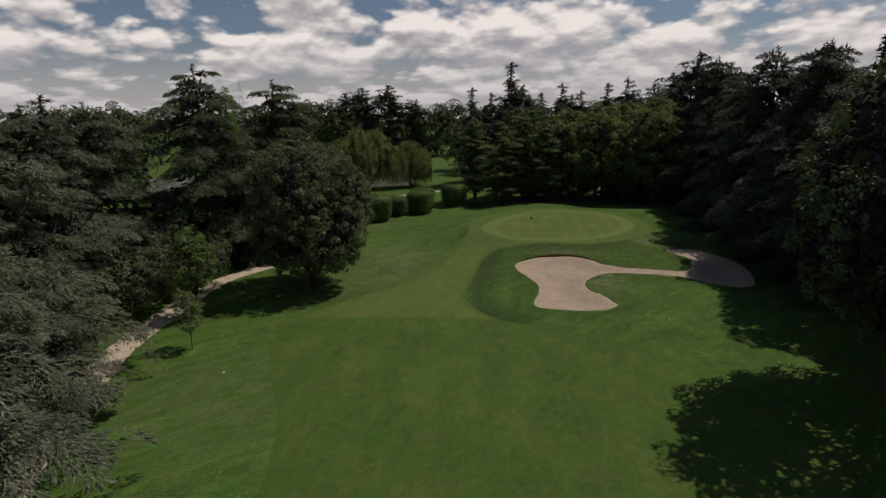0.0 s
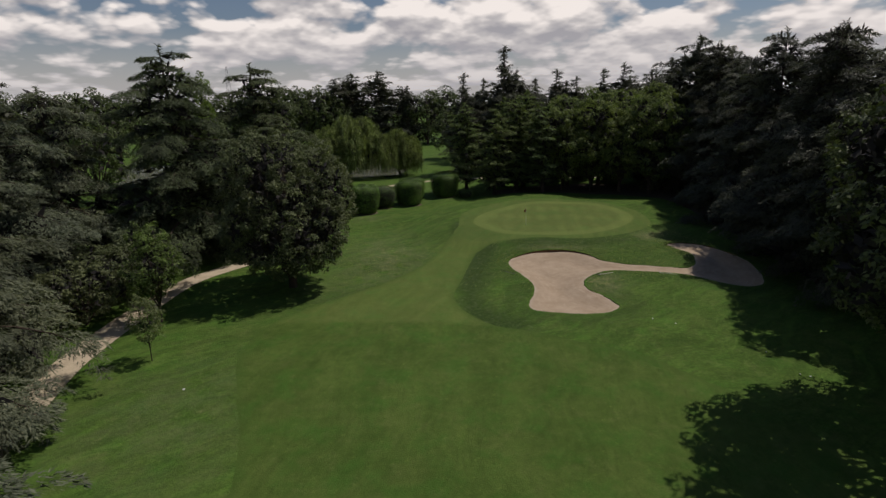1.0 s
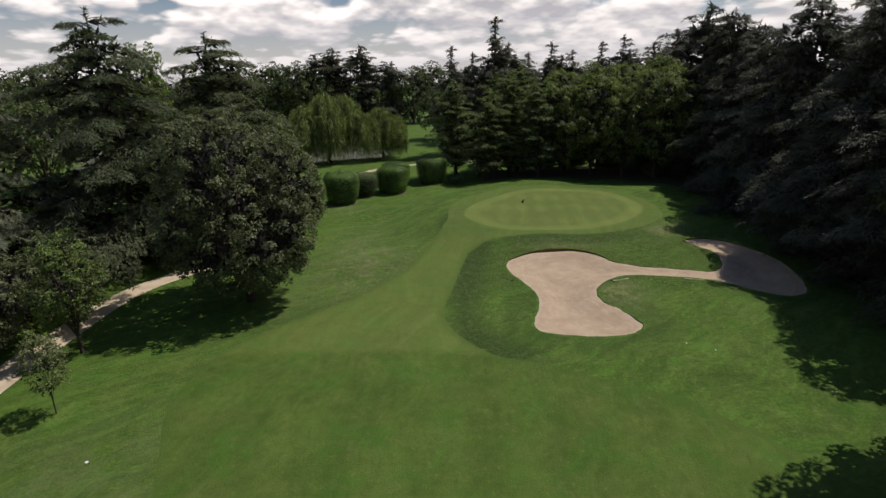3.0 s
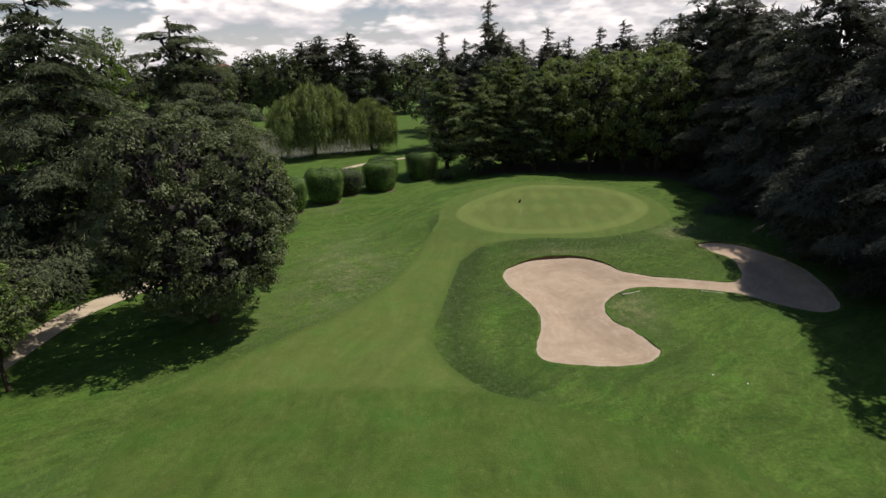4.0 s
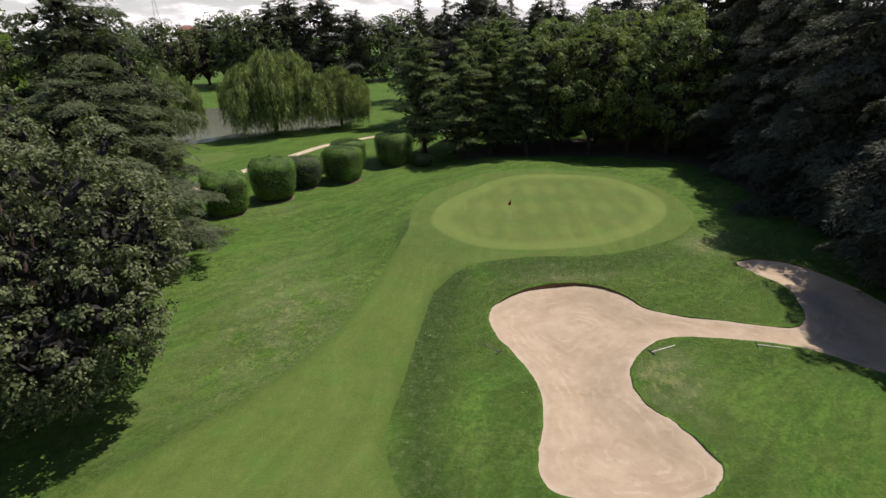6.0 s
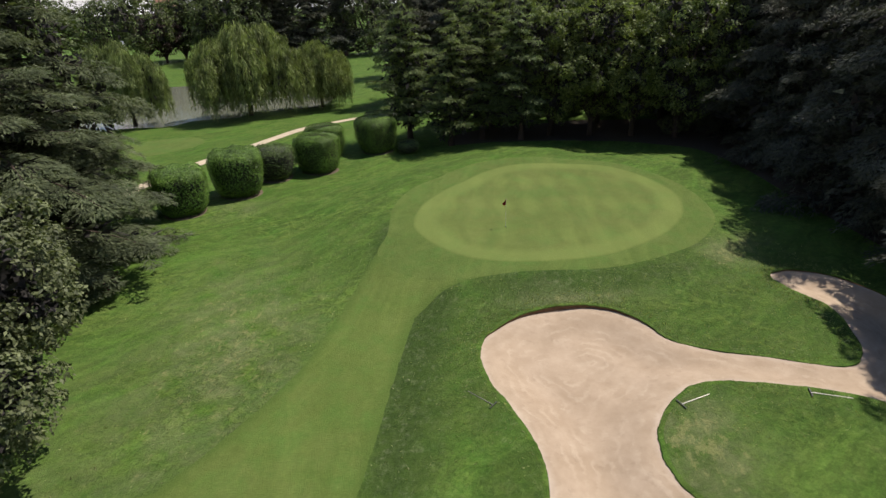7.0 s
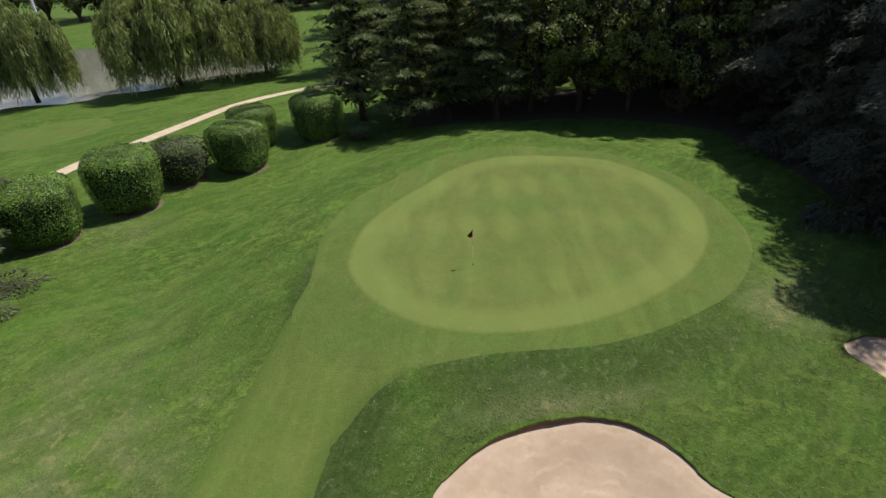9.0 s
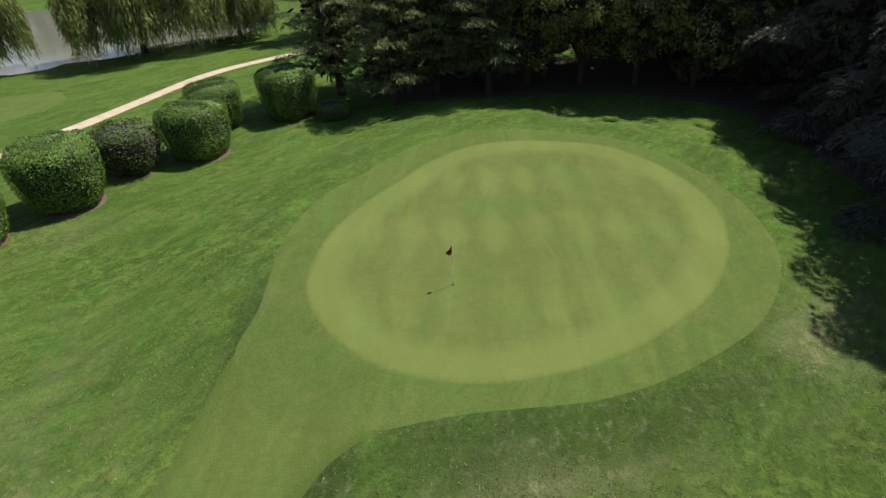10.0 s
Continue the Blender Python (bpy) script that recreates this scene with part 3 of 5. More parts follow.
def ground_sheet():
    xs, ys = stepped(-2600, -32, 46, 2600, 0.45), stepped(-2600, 14, 100, 2600, 0.45)
    x, y = np.meshgrid(xs, ys)
    d = np.full(x.shape, 50.0)
    box = (x > 0) & (x < 38) & (y > 34) & (y < 64)
    for edge in (BUNKER_EDGE,):
        dd, near = signed(edge, x[box], y[box])
        snap = np.abs(dd) < 0.27
        px, py = x[box], y[box]
        px[snap], py[snap] = near[snap, 0], near[snap, 1]
        dd[snap] = 0
        x[box], y[box] = px, py
        d[box] = np.minimum(d[box], dd)
        out = np.pad(d > 0.001, 1)
        beside = np.zeros(d.shape, bool)
        for i in (0, 1, 2):
            for j in (0, 1, 2):
                beside |= out[i:i + d.shape[0], j:j + d.shape[1]]
        rim = beside & (d < -0.001)
        _, near = signed(edge, x[rim], y[rim])
        x[rim], y[rim], d[rim] = near[:, 0], near[:, 1], 0
    z = rise(x, y)
    far, _ = signed(POND_EDGE, x, y)
    z = z - 1.3 * smooth01((0.6 - far) / 2.5)
    ny, nx = x.shape
    idx = np.arange(ny * nx).reshape(ny, nx)
    f = np.stack([idx[:-1, :-1], idx[:-1, 1:], idx[1:, 1:], idx[1:, :-1]], -1).reshape(-1, 4)
    inner = (d.ravel()[f] < 0.001).all(1)
    f = f[~inner]
    ob = link_mesh("ground", np.stack([x, y, z], -1).reshape(-1, 3).tolist(), f.tolist(), ROUGH)
    small = (x > -34) & (x < 48) & (y > 12) & (y < 102)
    lay, wear = np.zeros(x.shape), np.zeros(x.shape)
    xa, ya = x[small], y[small]
    df, _ = signed(FAIRWAY_EDGE, xa, ya)
    dc, _ = signed(COLLAR_EDGE, xa, ya)
    side = smooth01((xa - 1.0) / 2.5) * smooth01((ya - 34) / 5)
    lay[small] = np.maximum(smooth01((4.2 - df) / 3.6) * side * smooth01((9 - xa) / 3.0) + 0.24 * smooth01((3.2 - df) / 2.2) * smooth01((0 - xa) / 2) * smooth01((ya - 38) / 4), 0.24 * np.exp(-((dc - 1.8) / 1.2) ** 2))
    lay[small] = np.maximum(lay[small], 0.8 * smooth01((4.0 - dc) / 2.5) * smooth01((62 - ya) / 3) * smooth01((xa - 6) / 4))
    db, _ = signed(BUNKER_EDGE, xa, ya)
    lay[small] = np.maximum(lay[small], 0.42 * smooth01((3.6 - db) / 2.4))
    lay[small] = np.maximum(lay[small], 0.42 * bump_at(xa, ya, 24, 58, 9, 8))
    wear[small] = (0.27 * bump_at(xa, ya, -4.5, 57, 4.5, 9, 0.2) + 0.22 * bump_at(xa, ya, -9.5, 76, 3, 2) + 0.12 * bump_at(xa, ya, -8, 48, 5, 8, 0.5) + 0.30 * bump_at(xa, ya, 13.4, 57.1, 4.2, 0.6) + 0.16 * bump_at(xa, ya, 12.0, 58.4, 1.6, 0.5) + 0.34 * bump_at(xa, ya, 25.5, 61.5, 3.5, 1.6, 0.6)
                   + 0.35 * bump_at(xa, ya, 15.0, 47.0, 2.2, 3.0) + 0.16 * bump_at(xa, ya, -14, 28, 6, 7))
    for key, value in (("mowing", lay), ("wear", wear)):
        ob.data.attributes.new(key, "FLOAT", "POINT").data.foreach_set("value", value.ravel().astype(np.float32))
    return tagged(ob, "rough mown grass of a golf course under sun", "grass", kind="structure")


ground_sheet()
filled("fairway", FAIRWAY_EDGE, 0.4, lambda x, y: rise(x, y) + 0.005, FAIRWAY, "closely mown pale green fairway leading to the green", "fairway", 0.008)
filled("collar", COLLAR_EDGE, 0.4, lambda x, y: rise(x, y) + 0.010, COLLAR, "short mown collar of grass round the putting green", "grass", 0.010)
filled("putting_green", GREEN_EDGE, 0.4, lambda x, y: rise(x, y) + 0.016, GREEN, "pale smooth putting green with faint mowing stripes", "green", 0.009)


def bunker(edge):
    ob = filled("bunker", edge, 0.45, lambda x, y: sand_level(x, y, signed(edge, x, y)[0]), SAND,
                "raked beige sand bunker with a cut turf lip", "bunker")
    n = len(edge)
    d = np.roll(edge, -1, 0) - np.roll(edge, 1, 0)
    out = unit(np.stack([d[:, 1], -d[:, 0]], 1))
    area = np.sum(edge[:, 0] * np.roll(edge[:, 1], -1) - edge[:, 1] * np.roll(edge[:, 0], -1))
    out = out if area > 0 else -out
    verts = []
    wob = np.random.default_rng(3).normal(0, 0.05, (n, 1))
    wob = (wob + np.roll(wob, 1, 0) + np.roll(wob, -1, 0) + np.roll(wob, 2, 0)) / 4
    for off, dz in ((0.20, 0.0), (0.03, 0.012), (-0.04, 0.0), (-0.02, -0.04), (0.02, None)):
        q = edge + out * (off + (wob if off < 0.1 else 0))
        z = rise(q[:, 0], q[:, 1]) + dz if dz is not None else sand_level(edge[:, 0], edge[:, 1], np.zeros(n)) - 0.15
        verts.append(np.column_stack([q, z]))
    v = np.concatenate(verts).tolist()
    turf_f = [(k * n + i, k * n + (i + 1) % n, (k + 1) * n + (i + 1) % n, (k + 1) * n + i) for k in (0, 1, 2) for i in range(n)]
    soil_f = [(3 * n + i, 3 * n + (i + 1) % n, 4 * n + (i + 1) % n, 4 * n + i) for i in range(n)]
    link_mesh("turf_edge", v, turf_f, ROUGH, ob, "grass edge curling over the sand")
    link_mesh("soil_face", v, soil_f, SOIL, ob, "cut face of dark soil")
    return ob


bunker(BUNKER_EDGE)


# ---- a second green and planting beds beyond ----
def ellipse(cx, cy, a, b, turn=0.0, n=40):
    u = np.arange(n) * 2 * math.pi / n
    x, y = a * np.cos(u), b * np.sin(u) * (1 + 0.08 * np.cos(2 * u + 0.6))
    c, s = math.cos(turn), math.sin(turn)
    return np.column_stack([cx + x * c - y * s, cy + x * s + y * c])


filled("far_green", ellipse(-25.6, 101.3, 5.8, 4.8, 0.9), 0.8, lambda x, y: rise(x, y) + 0.02, COLLAR, "small pale green on the lawn beyond the path", "green", 0.03)
BED = earthy("dry_soil", (0.150, 0.122, 0.076), (0.085, 0.068, 0.040), 5.0, 0.8, 0.04)
for x, y, r in ((-10.1, 80.3, 2.2), (-3.6, 86.3, 2.1), (2.2, 92.6, 2.1), (-13.7, 76.3, 2.1), (-7.7, 84.5, 2.0)):
    filled("soil_bed", ellipse(x + 0.05, y - 0.1, r * 0.95, r * 0.88, x), 0.5, lambda x, y: rise(x, y) + 0.012, BED, "bare dry soil under a clipped bush", "soil", 0.02)


# brown litter sheet whose dark colour also paints the deep shade below the trees
SHADE_LITTER = earthy("shade_litter", (0.095, 0.074, 0.054), (0.048, 0.040, 0.028), 4.0, 0.9, 0.05)
SHADE_LITTER_POINTS = [(10.5, 94.5), (12.0, 92.6), (15.0, 92.0), (20.0, 91.2), (26.0, 91.8), (32.0, 89.6), (36.5, 85.0), (37.0, 78.0), (36.0, 70.0), (35.5, 62.0), (34.5, 54.0), (33.5, 47.0), (31.0, 41.0), (32.0, 34.0), (36.0, 30.0), (46.0, 30.0), (53.0, 45.0), (55.0, 70.0), (54.0, 95.0), (44.0, 100.0), (28.0, 102.5), (17.0, 101.0), (12.0, 98.5)]
filled("shade_litter", closed(SHADE_LITTER_POINTS), 1.2, lambda x, y: rise(x, y) + 0.02, SHADE_LITTER, "brown leaf litter on soil, darkened to stand for deep shade under the trees", "soil", 0.03)


# ---- paths and pond ----
def gravel_path(line, width, label):
    filled("path", band(opened(line, 10), width), 0.8, lambda x, y: rise(x, y) + 0.03, GRAVEL, label, "path")


gravel_path(NEAR_PATH, 2.2, "pale gravel path along the trees")
gravel_path(FAR_PATH, 1.55, "pale gravel path curving behind the clipped bushes")


def water_material():
    m, t, o = material("pond_water")
    p = principled(t, o, (0.165, 0.175, 0.125), 0.08, 0.5, bumped(t, noise_at(t, spot(t), 2.0, 4), 0.15, 0.05))
    return m


filled("pond", POND_EDGE, 4.0, lambda x, y: np.full_like(x, -0.95), water_material(), "still greenish pond water reflecting the sky", "pond")

# ---- trees ----
DEEP_NEEDLES = foliage("green_needles", (0.076, 0.106, 0.044), (0.220, 0.268, 0.104), 0.6, 0.34, 0.9, 0.5, 1.25)
WOODS = foliage("woodland_leaves", (0.062, 0.084, 0.034), (0.145, 0.178, 0.068), 0.5, 0.22, 0.5, 0.45, 1.2)
OAKS = foliage("oak_leaves", (0.078, 0.104, 0.034), (0.250, 0.298, 0.096), 0.5, 0.34, 0.9, 0.55, 1.2)
TALL = [(-31.6, 222.0, 27.7), (-21.1, 222.0, 28.5), (-9.9, 222.0, 22.8), (-38.2, 222.0, 25.7), (7.5, 125.0, 21.9), (16.1, 122.0, 26.7), (12.2, 130.0, 20.7), (28.9, 128.0, 22.2), (25.6, 135.0, 20.6), (34.1, 130.0, 20.6), (38.9, 126.0, 22.1), (42.7, 124.0, 22.9), (46.8, 118.0, 21.2), (47.5, 110.0, 22.9), (47.5, 100.0, 25.6), (50.9, 96.0, 23.5)]
FAR_WOODS = [(-1.9, 220.0, 20.8), (5.2, 225.0, 22.6), (-45.3, 215.0, 23.5), (-58.0, 230.0, 24.1), (-40.0, 215.0, 20.0), (-84.1, 225.0, 21.2), (-71.3, 215.0, 21.8), (-97.9, 235.0, 19.3), (-103.8, 170.0, 22.8), (-108.7, 190.0, 20.2), (-111.2, 210.0, 21.6), (-117.8, 180.0, 21.2), (-50.2, 220.0, 19.2), (-14.3, 235.0, 19.7), (-64.5, 230.0, 19.7), (-141.0, 200.0, 23.1), (-107.5, 230.0, 21.8), (-143.8, 190.0, 22.9), (-30.9, 230.0, 18.9), (14.0, 150.0, 18.5), (26.0, 148.0, 18.5), (38.0, 146.0, 18.5), (50.0, 140.0, 18.5), (60.0, 132.0, 18.5), (62.0, 115.0, 18.5), (60.0, 98.0, 15.5), (6.0, 160.0, 15.0), (-58.0, 95.0, 14.0), (-72.0, 108.0, 15.0), (-62.0, 78.0, 14.0), (-52.0, 70.0, 14.5), (20.0, 175.0, 16.0), (48.0, 165.0, 17.0), (75.0, 150.0, 17.0), (-160.0, 160.0, 20.0), (-130.0, 140.0, 18.0), (80.0, 120.0, 16.5), (95.0, 140.0, 17.0), (110.0, 165.0, 18.0), (88.0, 175.0, 18.0), (66.0, 84.0, 16.0), (64.0, 70.0, 16.0)]

def cedar(name, h, r, mat, rng, levels=56, density=60.0, low=0.05, droop=0.42, spray=0.34, slim=0.7, ragged=0.3, rise_up=0.25, fans=7, solid=3.0, crowd=0.95, mop=1.0, deep=1.0):
    """A deodar: a straight trunk and arched boughs, each with side fans that hang over like shelves of needle sprays and a drooping end."""
    tree = empty(name)
    lean = rng.normal(0, 0.012, 2) * h
    n = 9
    line = [(lean[0] * (i / n) ** 2, lean[1] * (i / n) ** 2, h * i / n) for i in range(n + 1)]
    rad = [0.020 * h * (1 - 0.95 * (i / n)) + 0.01 for i in range(n + 1)]
    rad[0] *= 1.35
    wood = [tube(line, rad, 8)]
    out, inside, golden = [], [], 2.399963
    up_axis = np.array([0, 0, 1.0])

    def pad(base, d, reach, half, up, sag, count, thick):
        side = np.array([-d[1], d[0], 0.0])
        s = rng.uniform(0.04, 1.0, count) ** 0.7
        wide = half * np.sin(np.pi * np.clip(s * 0.88 + 0.08, 0, 1)) ** 0.7
        w = rng.uniform(-1, 1, count)
        p = base + d * (reach * s)[:, None] + side * (w * wide)[:, None]
        p[:, 2] += reach * (up * s - sag * s ** 2.4) - 0.55 * wide * w ** 2 - rng.uniform(0, 1, count) ** 2 * thick
        a = d * 0.8 + side * (w * 0.95)[:, None] + rng.normal(0, 0.17, (count, 3))
        a[:, 2] -= rng.uniform(-0.1, 0.9, count) * (0.25 + 0.9 * np.maximum(np.abs(w), s ** 1.5))
        a = unit(a)
        b = unit(np.cross(a, up_axis + rng.normal(0, 0.35, (count, 3))))
        out.append(spray_corners(p, a, b, spray * rng.uniform(0.6, 1.5, count), spray * 0.25 * rng.uniform(0.7, 1.4, count)))

    def tuft(tip, d, wide, count):
        """The drooping end of a bough: a low dome of sprays that hang outwards."""
        v = unit(rng.normal(0, 1, (count, 3)) * np.array([1, 1, 0.6]) + d * 0.35)
        v[:, 2] = np.abs(v[:, 2])
        q = rng.uniform(0.45, 1.0, count) ** 0.5
        p = tip + v * q[:, None] * np.array([wide, wide, wide * 0.42])
        flat = v * np.array([1, 1, 0])
        p[:, 2] -= wide * 0.55 * np.linalg.norm(flat, axis=1) ** 2 * q
        a = unit(flat + d * 0.3 + rng.normal(0, 0.2, (count, 3)) - up_axis * rng.uniform(0.1, 0.9, count)[:, None])
        b = unit(np.cross(a, up_axis + rng.normal(0, 0.35, (count, 3))))
        out.append(spray_corners(p, a, b, spray * rng.uniform(0.6, 1.3, count), spray * 0.27 * rng.uniform(0.7, 1.4, count)))

    for k in range(levels):
        f = low + (0.985 - low) * ((k + 0.5) / levels) ** crowd
        reach = r * (0.93 * (1 - f) ** slim + 0.095) * rng.uniform(1 - 1.3 * ragged, 1 + 0.6 * ragged) * min(1, 0.6 + f * 3.5)
        ang = k * golden + rng.normal(0, 0.4)
        d = np.array([math.cos(ang), math.sin(ang), 0.0])
        up, sag = rise_up * rng.uniform(0.5, 1.4) + 0.4 * max(0, f - 0.8), droop * rng.uniform(0.7, 1.3)
        base = np.array([lean[0] * f * f, lean[1] * f * f, f * h])
        ss = np.linspace(0, 0.96, 6)
        bough = base + d * (reach * ss)[:, None] + up_axis * (reach * (up * ss - sag * ss ** 2.4))[:, None]
        if reach > 0.9:
            wood.append(tube(bough.tolist(), [max(0.012, 0.014 * reach * (1 - 0.9 * s)) for s in ss], 5))
        pad(base, d, reach, 0.11 * reach + 0.12, up, sag, int(density * reach * (0.11 * reach + 0.16)) + 10, 0.10 + 0.03 * reach)
        if mop and reach > 1.2:
            s = 0.86
            wide = mop * (0.10 * reach + 0.22) * rng.uniform(0.75, 1.3)
            tuft(base + d * reach * s + up_axis * (reach * (up * s - sag * s ** 2.4) + 0.05), d, wide, int(density * wide * wide * 2.6) + 12)
        # dark blades added along the bough to block light and darken the inside
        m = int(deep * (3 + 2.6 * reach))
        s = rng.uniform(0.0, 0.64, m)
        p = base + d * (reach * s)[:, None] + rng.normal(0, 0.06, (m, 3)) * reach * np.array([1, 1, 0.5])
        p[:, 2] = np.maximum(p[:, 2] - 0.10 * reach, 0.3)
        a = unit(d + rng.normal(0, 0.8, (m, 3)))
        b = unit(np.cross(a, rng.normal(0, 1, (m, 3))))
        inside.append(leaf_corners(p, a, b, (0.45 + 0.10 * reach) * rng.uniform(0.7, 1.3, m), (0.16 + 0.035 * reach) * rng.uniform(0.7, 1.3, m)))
        for j in range(fans if reach > 1.6 else 3):
            s = 0.14 + 0.76 * (j + rng.uniform(0.1, 0.9)) / fans
            sign = 1 if (j + k) % 2 else -1
            turn = ang + sign * rng.uniform(0.55, 1.05)
            e = np.array([math.cos(turn), math.sin(turn), 0.0])
            ln = reach * rng.uniform(0.30, 0.48) * (1.15 - 0.55 * s) + 0.15
            q = base + d * reach * s + up_axis * reach * (up * s - sag * s ** 2.4)
            pad(q, e, ln, 0.24 * ln + 0.08, rng.uniform(0.0, 0.25), droop * 1.5 * rng.uniform(0.8, 1.3), int(density * ln * (0.22 * ln + 0.12)) + 6, 0.08 + 0.04 * ln)
        m = int(reach * solid) + 1 if f < 0.9 else 0
        s = rng.uniform(0.02, 0.5, m)
        p = base + d * (reach * s)[:, None] + rng.normal(0, 0.07, (m, 3)) * reach
        a = unit(d + rng.normal(0, 0.6, (m, 3)))
        b = unit(np.cross(a, up_axis + rng.normal(0, 0.9, (m, 3))))
        size = min(spray * 1.9, 0.32 * reach)
        out.append(spray_corners(p, a, b, size * rng.uniform(0.8, 1.3, m), size * 0.6))
    m = 90
    p = np.stack([np.full(m, lean[0]), np.full(m, lean[1]), h * rng.uniform(0.90, 1.01, m)], 1)
    a = unit(np.stack([rng.normal(0, 1, m), rng.normal(0, 1, m), rng.uniform(-0.3, 0.9, m)], 1))
    out.append(spray_corners(p, a, unit(np.cross(a, rng.normal(0, 1, (m, 3)))), spray * 1.5, spray * 0.4))
    v, f = merge(wood)
    link_mesh("trunk", v, f, BARK, tree)
    needles("crown", np.concatenate(out), mat, tree)
    shade_blades = quads("crown_core", np.concatenate(inside), SHADE_CORE, tree, "dark blades that stand for shade inside the crown")
    tagged(shade_blades, kind="stuff")
    return tree


def lobed(rng, n, lobes, inner=0.62):
    """Points and outward ways on a crown made of overlapping lobes (centre and radii)."""
    lobes = np.array(lobes, float)
    pick = rng.choice(len(lobes), n, p=(lobes[:, 3] ** 2) / (lobes[:, 3] ** 2).sum())
    v = unit(rng.normal(0, 1, (n, 3)))
    q = rng.uniform(inner, 1.0, n) ** 0.5
    p = lobes[pick, :3] + v * lobes[pick, 3:] * q[:, None]
    inside = np.zeros(n, bool)
    for i, l in enumerate(lobes):
        inside |= (np.linalg.norm((p - l[:3]) / l[3:], axis=1) < 0.72) & (pick != i)
    return p[~inside], v[~inside]


def broadleaf(name, h, r, mat, rng, clusters=900, per=26, leaf=0.26, trunk=0.28, crown_from=0.18, lobes=14, spread=0.5, core=0.8, fill=0.70, inner=0.62, size=(0.22, 0.42)):
    """A tree with a limbed trunk and a crown of leaf clumps in uneven lobes round dark blades that stand for inner
    shade.
    """
    tree = empty(name)
    mid, half = h * (crown_from + 1) / 2, h * (1 - crown_from) / 2
    ls = [(0, 0, mid, r * 0.72, r * 0.72, half * 0.80)]
    for i in range(lobes):
        a, e = i * 2.399963 + rng.normal(0, 0.3), rng.uniform(-0.75, 0.95)
        k = rng.uniform(*size)
        w = math.sqrt(max(0.05, 1 - e * e))
        ls.append((math.cos(a) * r * (1 - k) * w * 1.02, math.sin(a) * r * (1 - k) * w * 1.02, mid + e * half * (1 - k) * 1.02,
                   r * k, r * k, half * k * 1.1))
    c, way = lobed(rng, clusters, ls, inner)
    n = len(c)
    out = []
    swell = spread * rng.uniform(0.55, 1.45, (n, 1))
    for j in range(per):
        # a clump is a dome of leaves that face outwards and up
        off = unit(rng.normal(0, 1, (n, 3)) + way * 0.55 + np.array([0, 0, 0.45]))
        face = unit(off * 0.9 + way * 0.2 + np.array([0, 0, 0.3]) + rng.normal(0, 0.28, (n, 3)))
        a = unit(np.cross(face, rng.normal(0, 1, (n, 3))) + off * 0.3)
        b = unit(np.cross(a, face))
        p = c + off * swell * np.array([1, 1, 0.8]) * rng.uniform(0.62, 1.0, (n, 1))
        out.append(leaf_corners(p, a, b, leaf * rng.uniform(0.75, 1.35, n), leaf * 0.62 * rng.uniform(0.8, 1.2, n), 0.15))
    quads("crown", np.concatenate(out), mat, tree)
    # large dark blades fill the lobes, as shade and to stop light leaking through
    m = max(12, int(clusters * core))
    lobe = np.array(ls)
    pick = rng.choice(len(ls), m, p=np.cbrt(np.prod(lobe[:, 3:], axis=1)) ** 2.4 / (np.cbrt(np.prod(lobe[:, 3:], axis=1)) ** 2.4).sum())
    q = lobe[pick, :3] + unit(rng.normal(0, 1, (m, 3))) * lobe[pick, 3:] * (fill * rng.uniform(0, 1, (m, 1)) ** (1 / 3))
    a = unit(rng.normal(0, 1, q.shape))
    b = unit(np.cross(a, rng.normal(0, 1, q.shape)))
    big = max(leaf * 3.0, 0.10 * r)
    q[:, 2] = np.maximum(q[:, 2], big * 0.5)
    shade_blades = quads("crown_core", leaf_corners(q - a * big * 0.5, a, b, big * rng.uniform(0.8, 1.3, m), big * 0.5), SHADE_CORE, tree, "dark blades that stand for shade inside the crown")
    tagged(shade_blades, kind="stuff")
    top = mid + half * 0.35
    wood = [tube([(0, 0, -0.1), (0.03 * r, 0, top * 0.35), (-0.02 * r, 0.03 * r, top * 0.7), (0, 0, top)],
                 [trunk * 1.25, trunk, trunk * 0.6, trunk * 0.15], 9)]
    for l in ls[1:]:
        z = h * crown_from * rng.uniform(0.75, 1.5)
        e = Vector(l[:3])
        s = Vector((0, 0, min(z, e.z * 0.8)))
        m = s.lerp(e, 0.5) + Vector((0, 0, 0.08 * h))
        wood.append(tube([tuple(s), tuple(m), tuple(e)], [trunk * 0.42, trunk * 0.25, 0.03], 5))
    v, f = merge(wood)
    link_mesh("trunk", v, f, BARK, tree)
    return tree


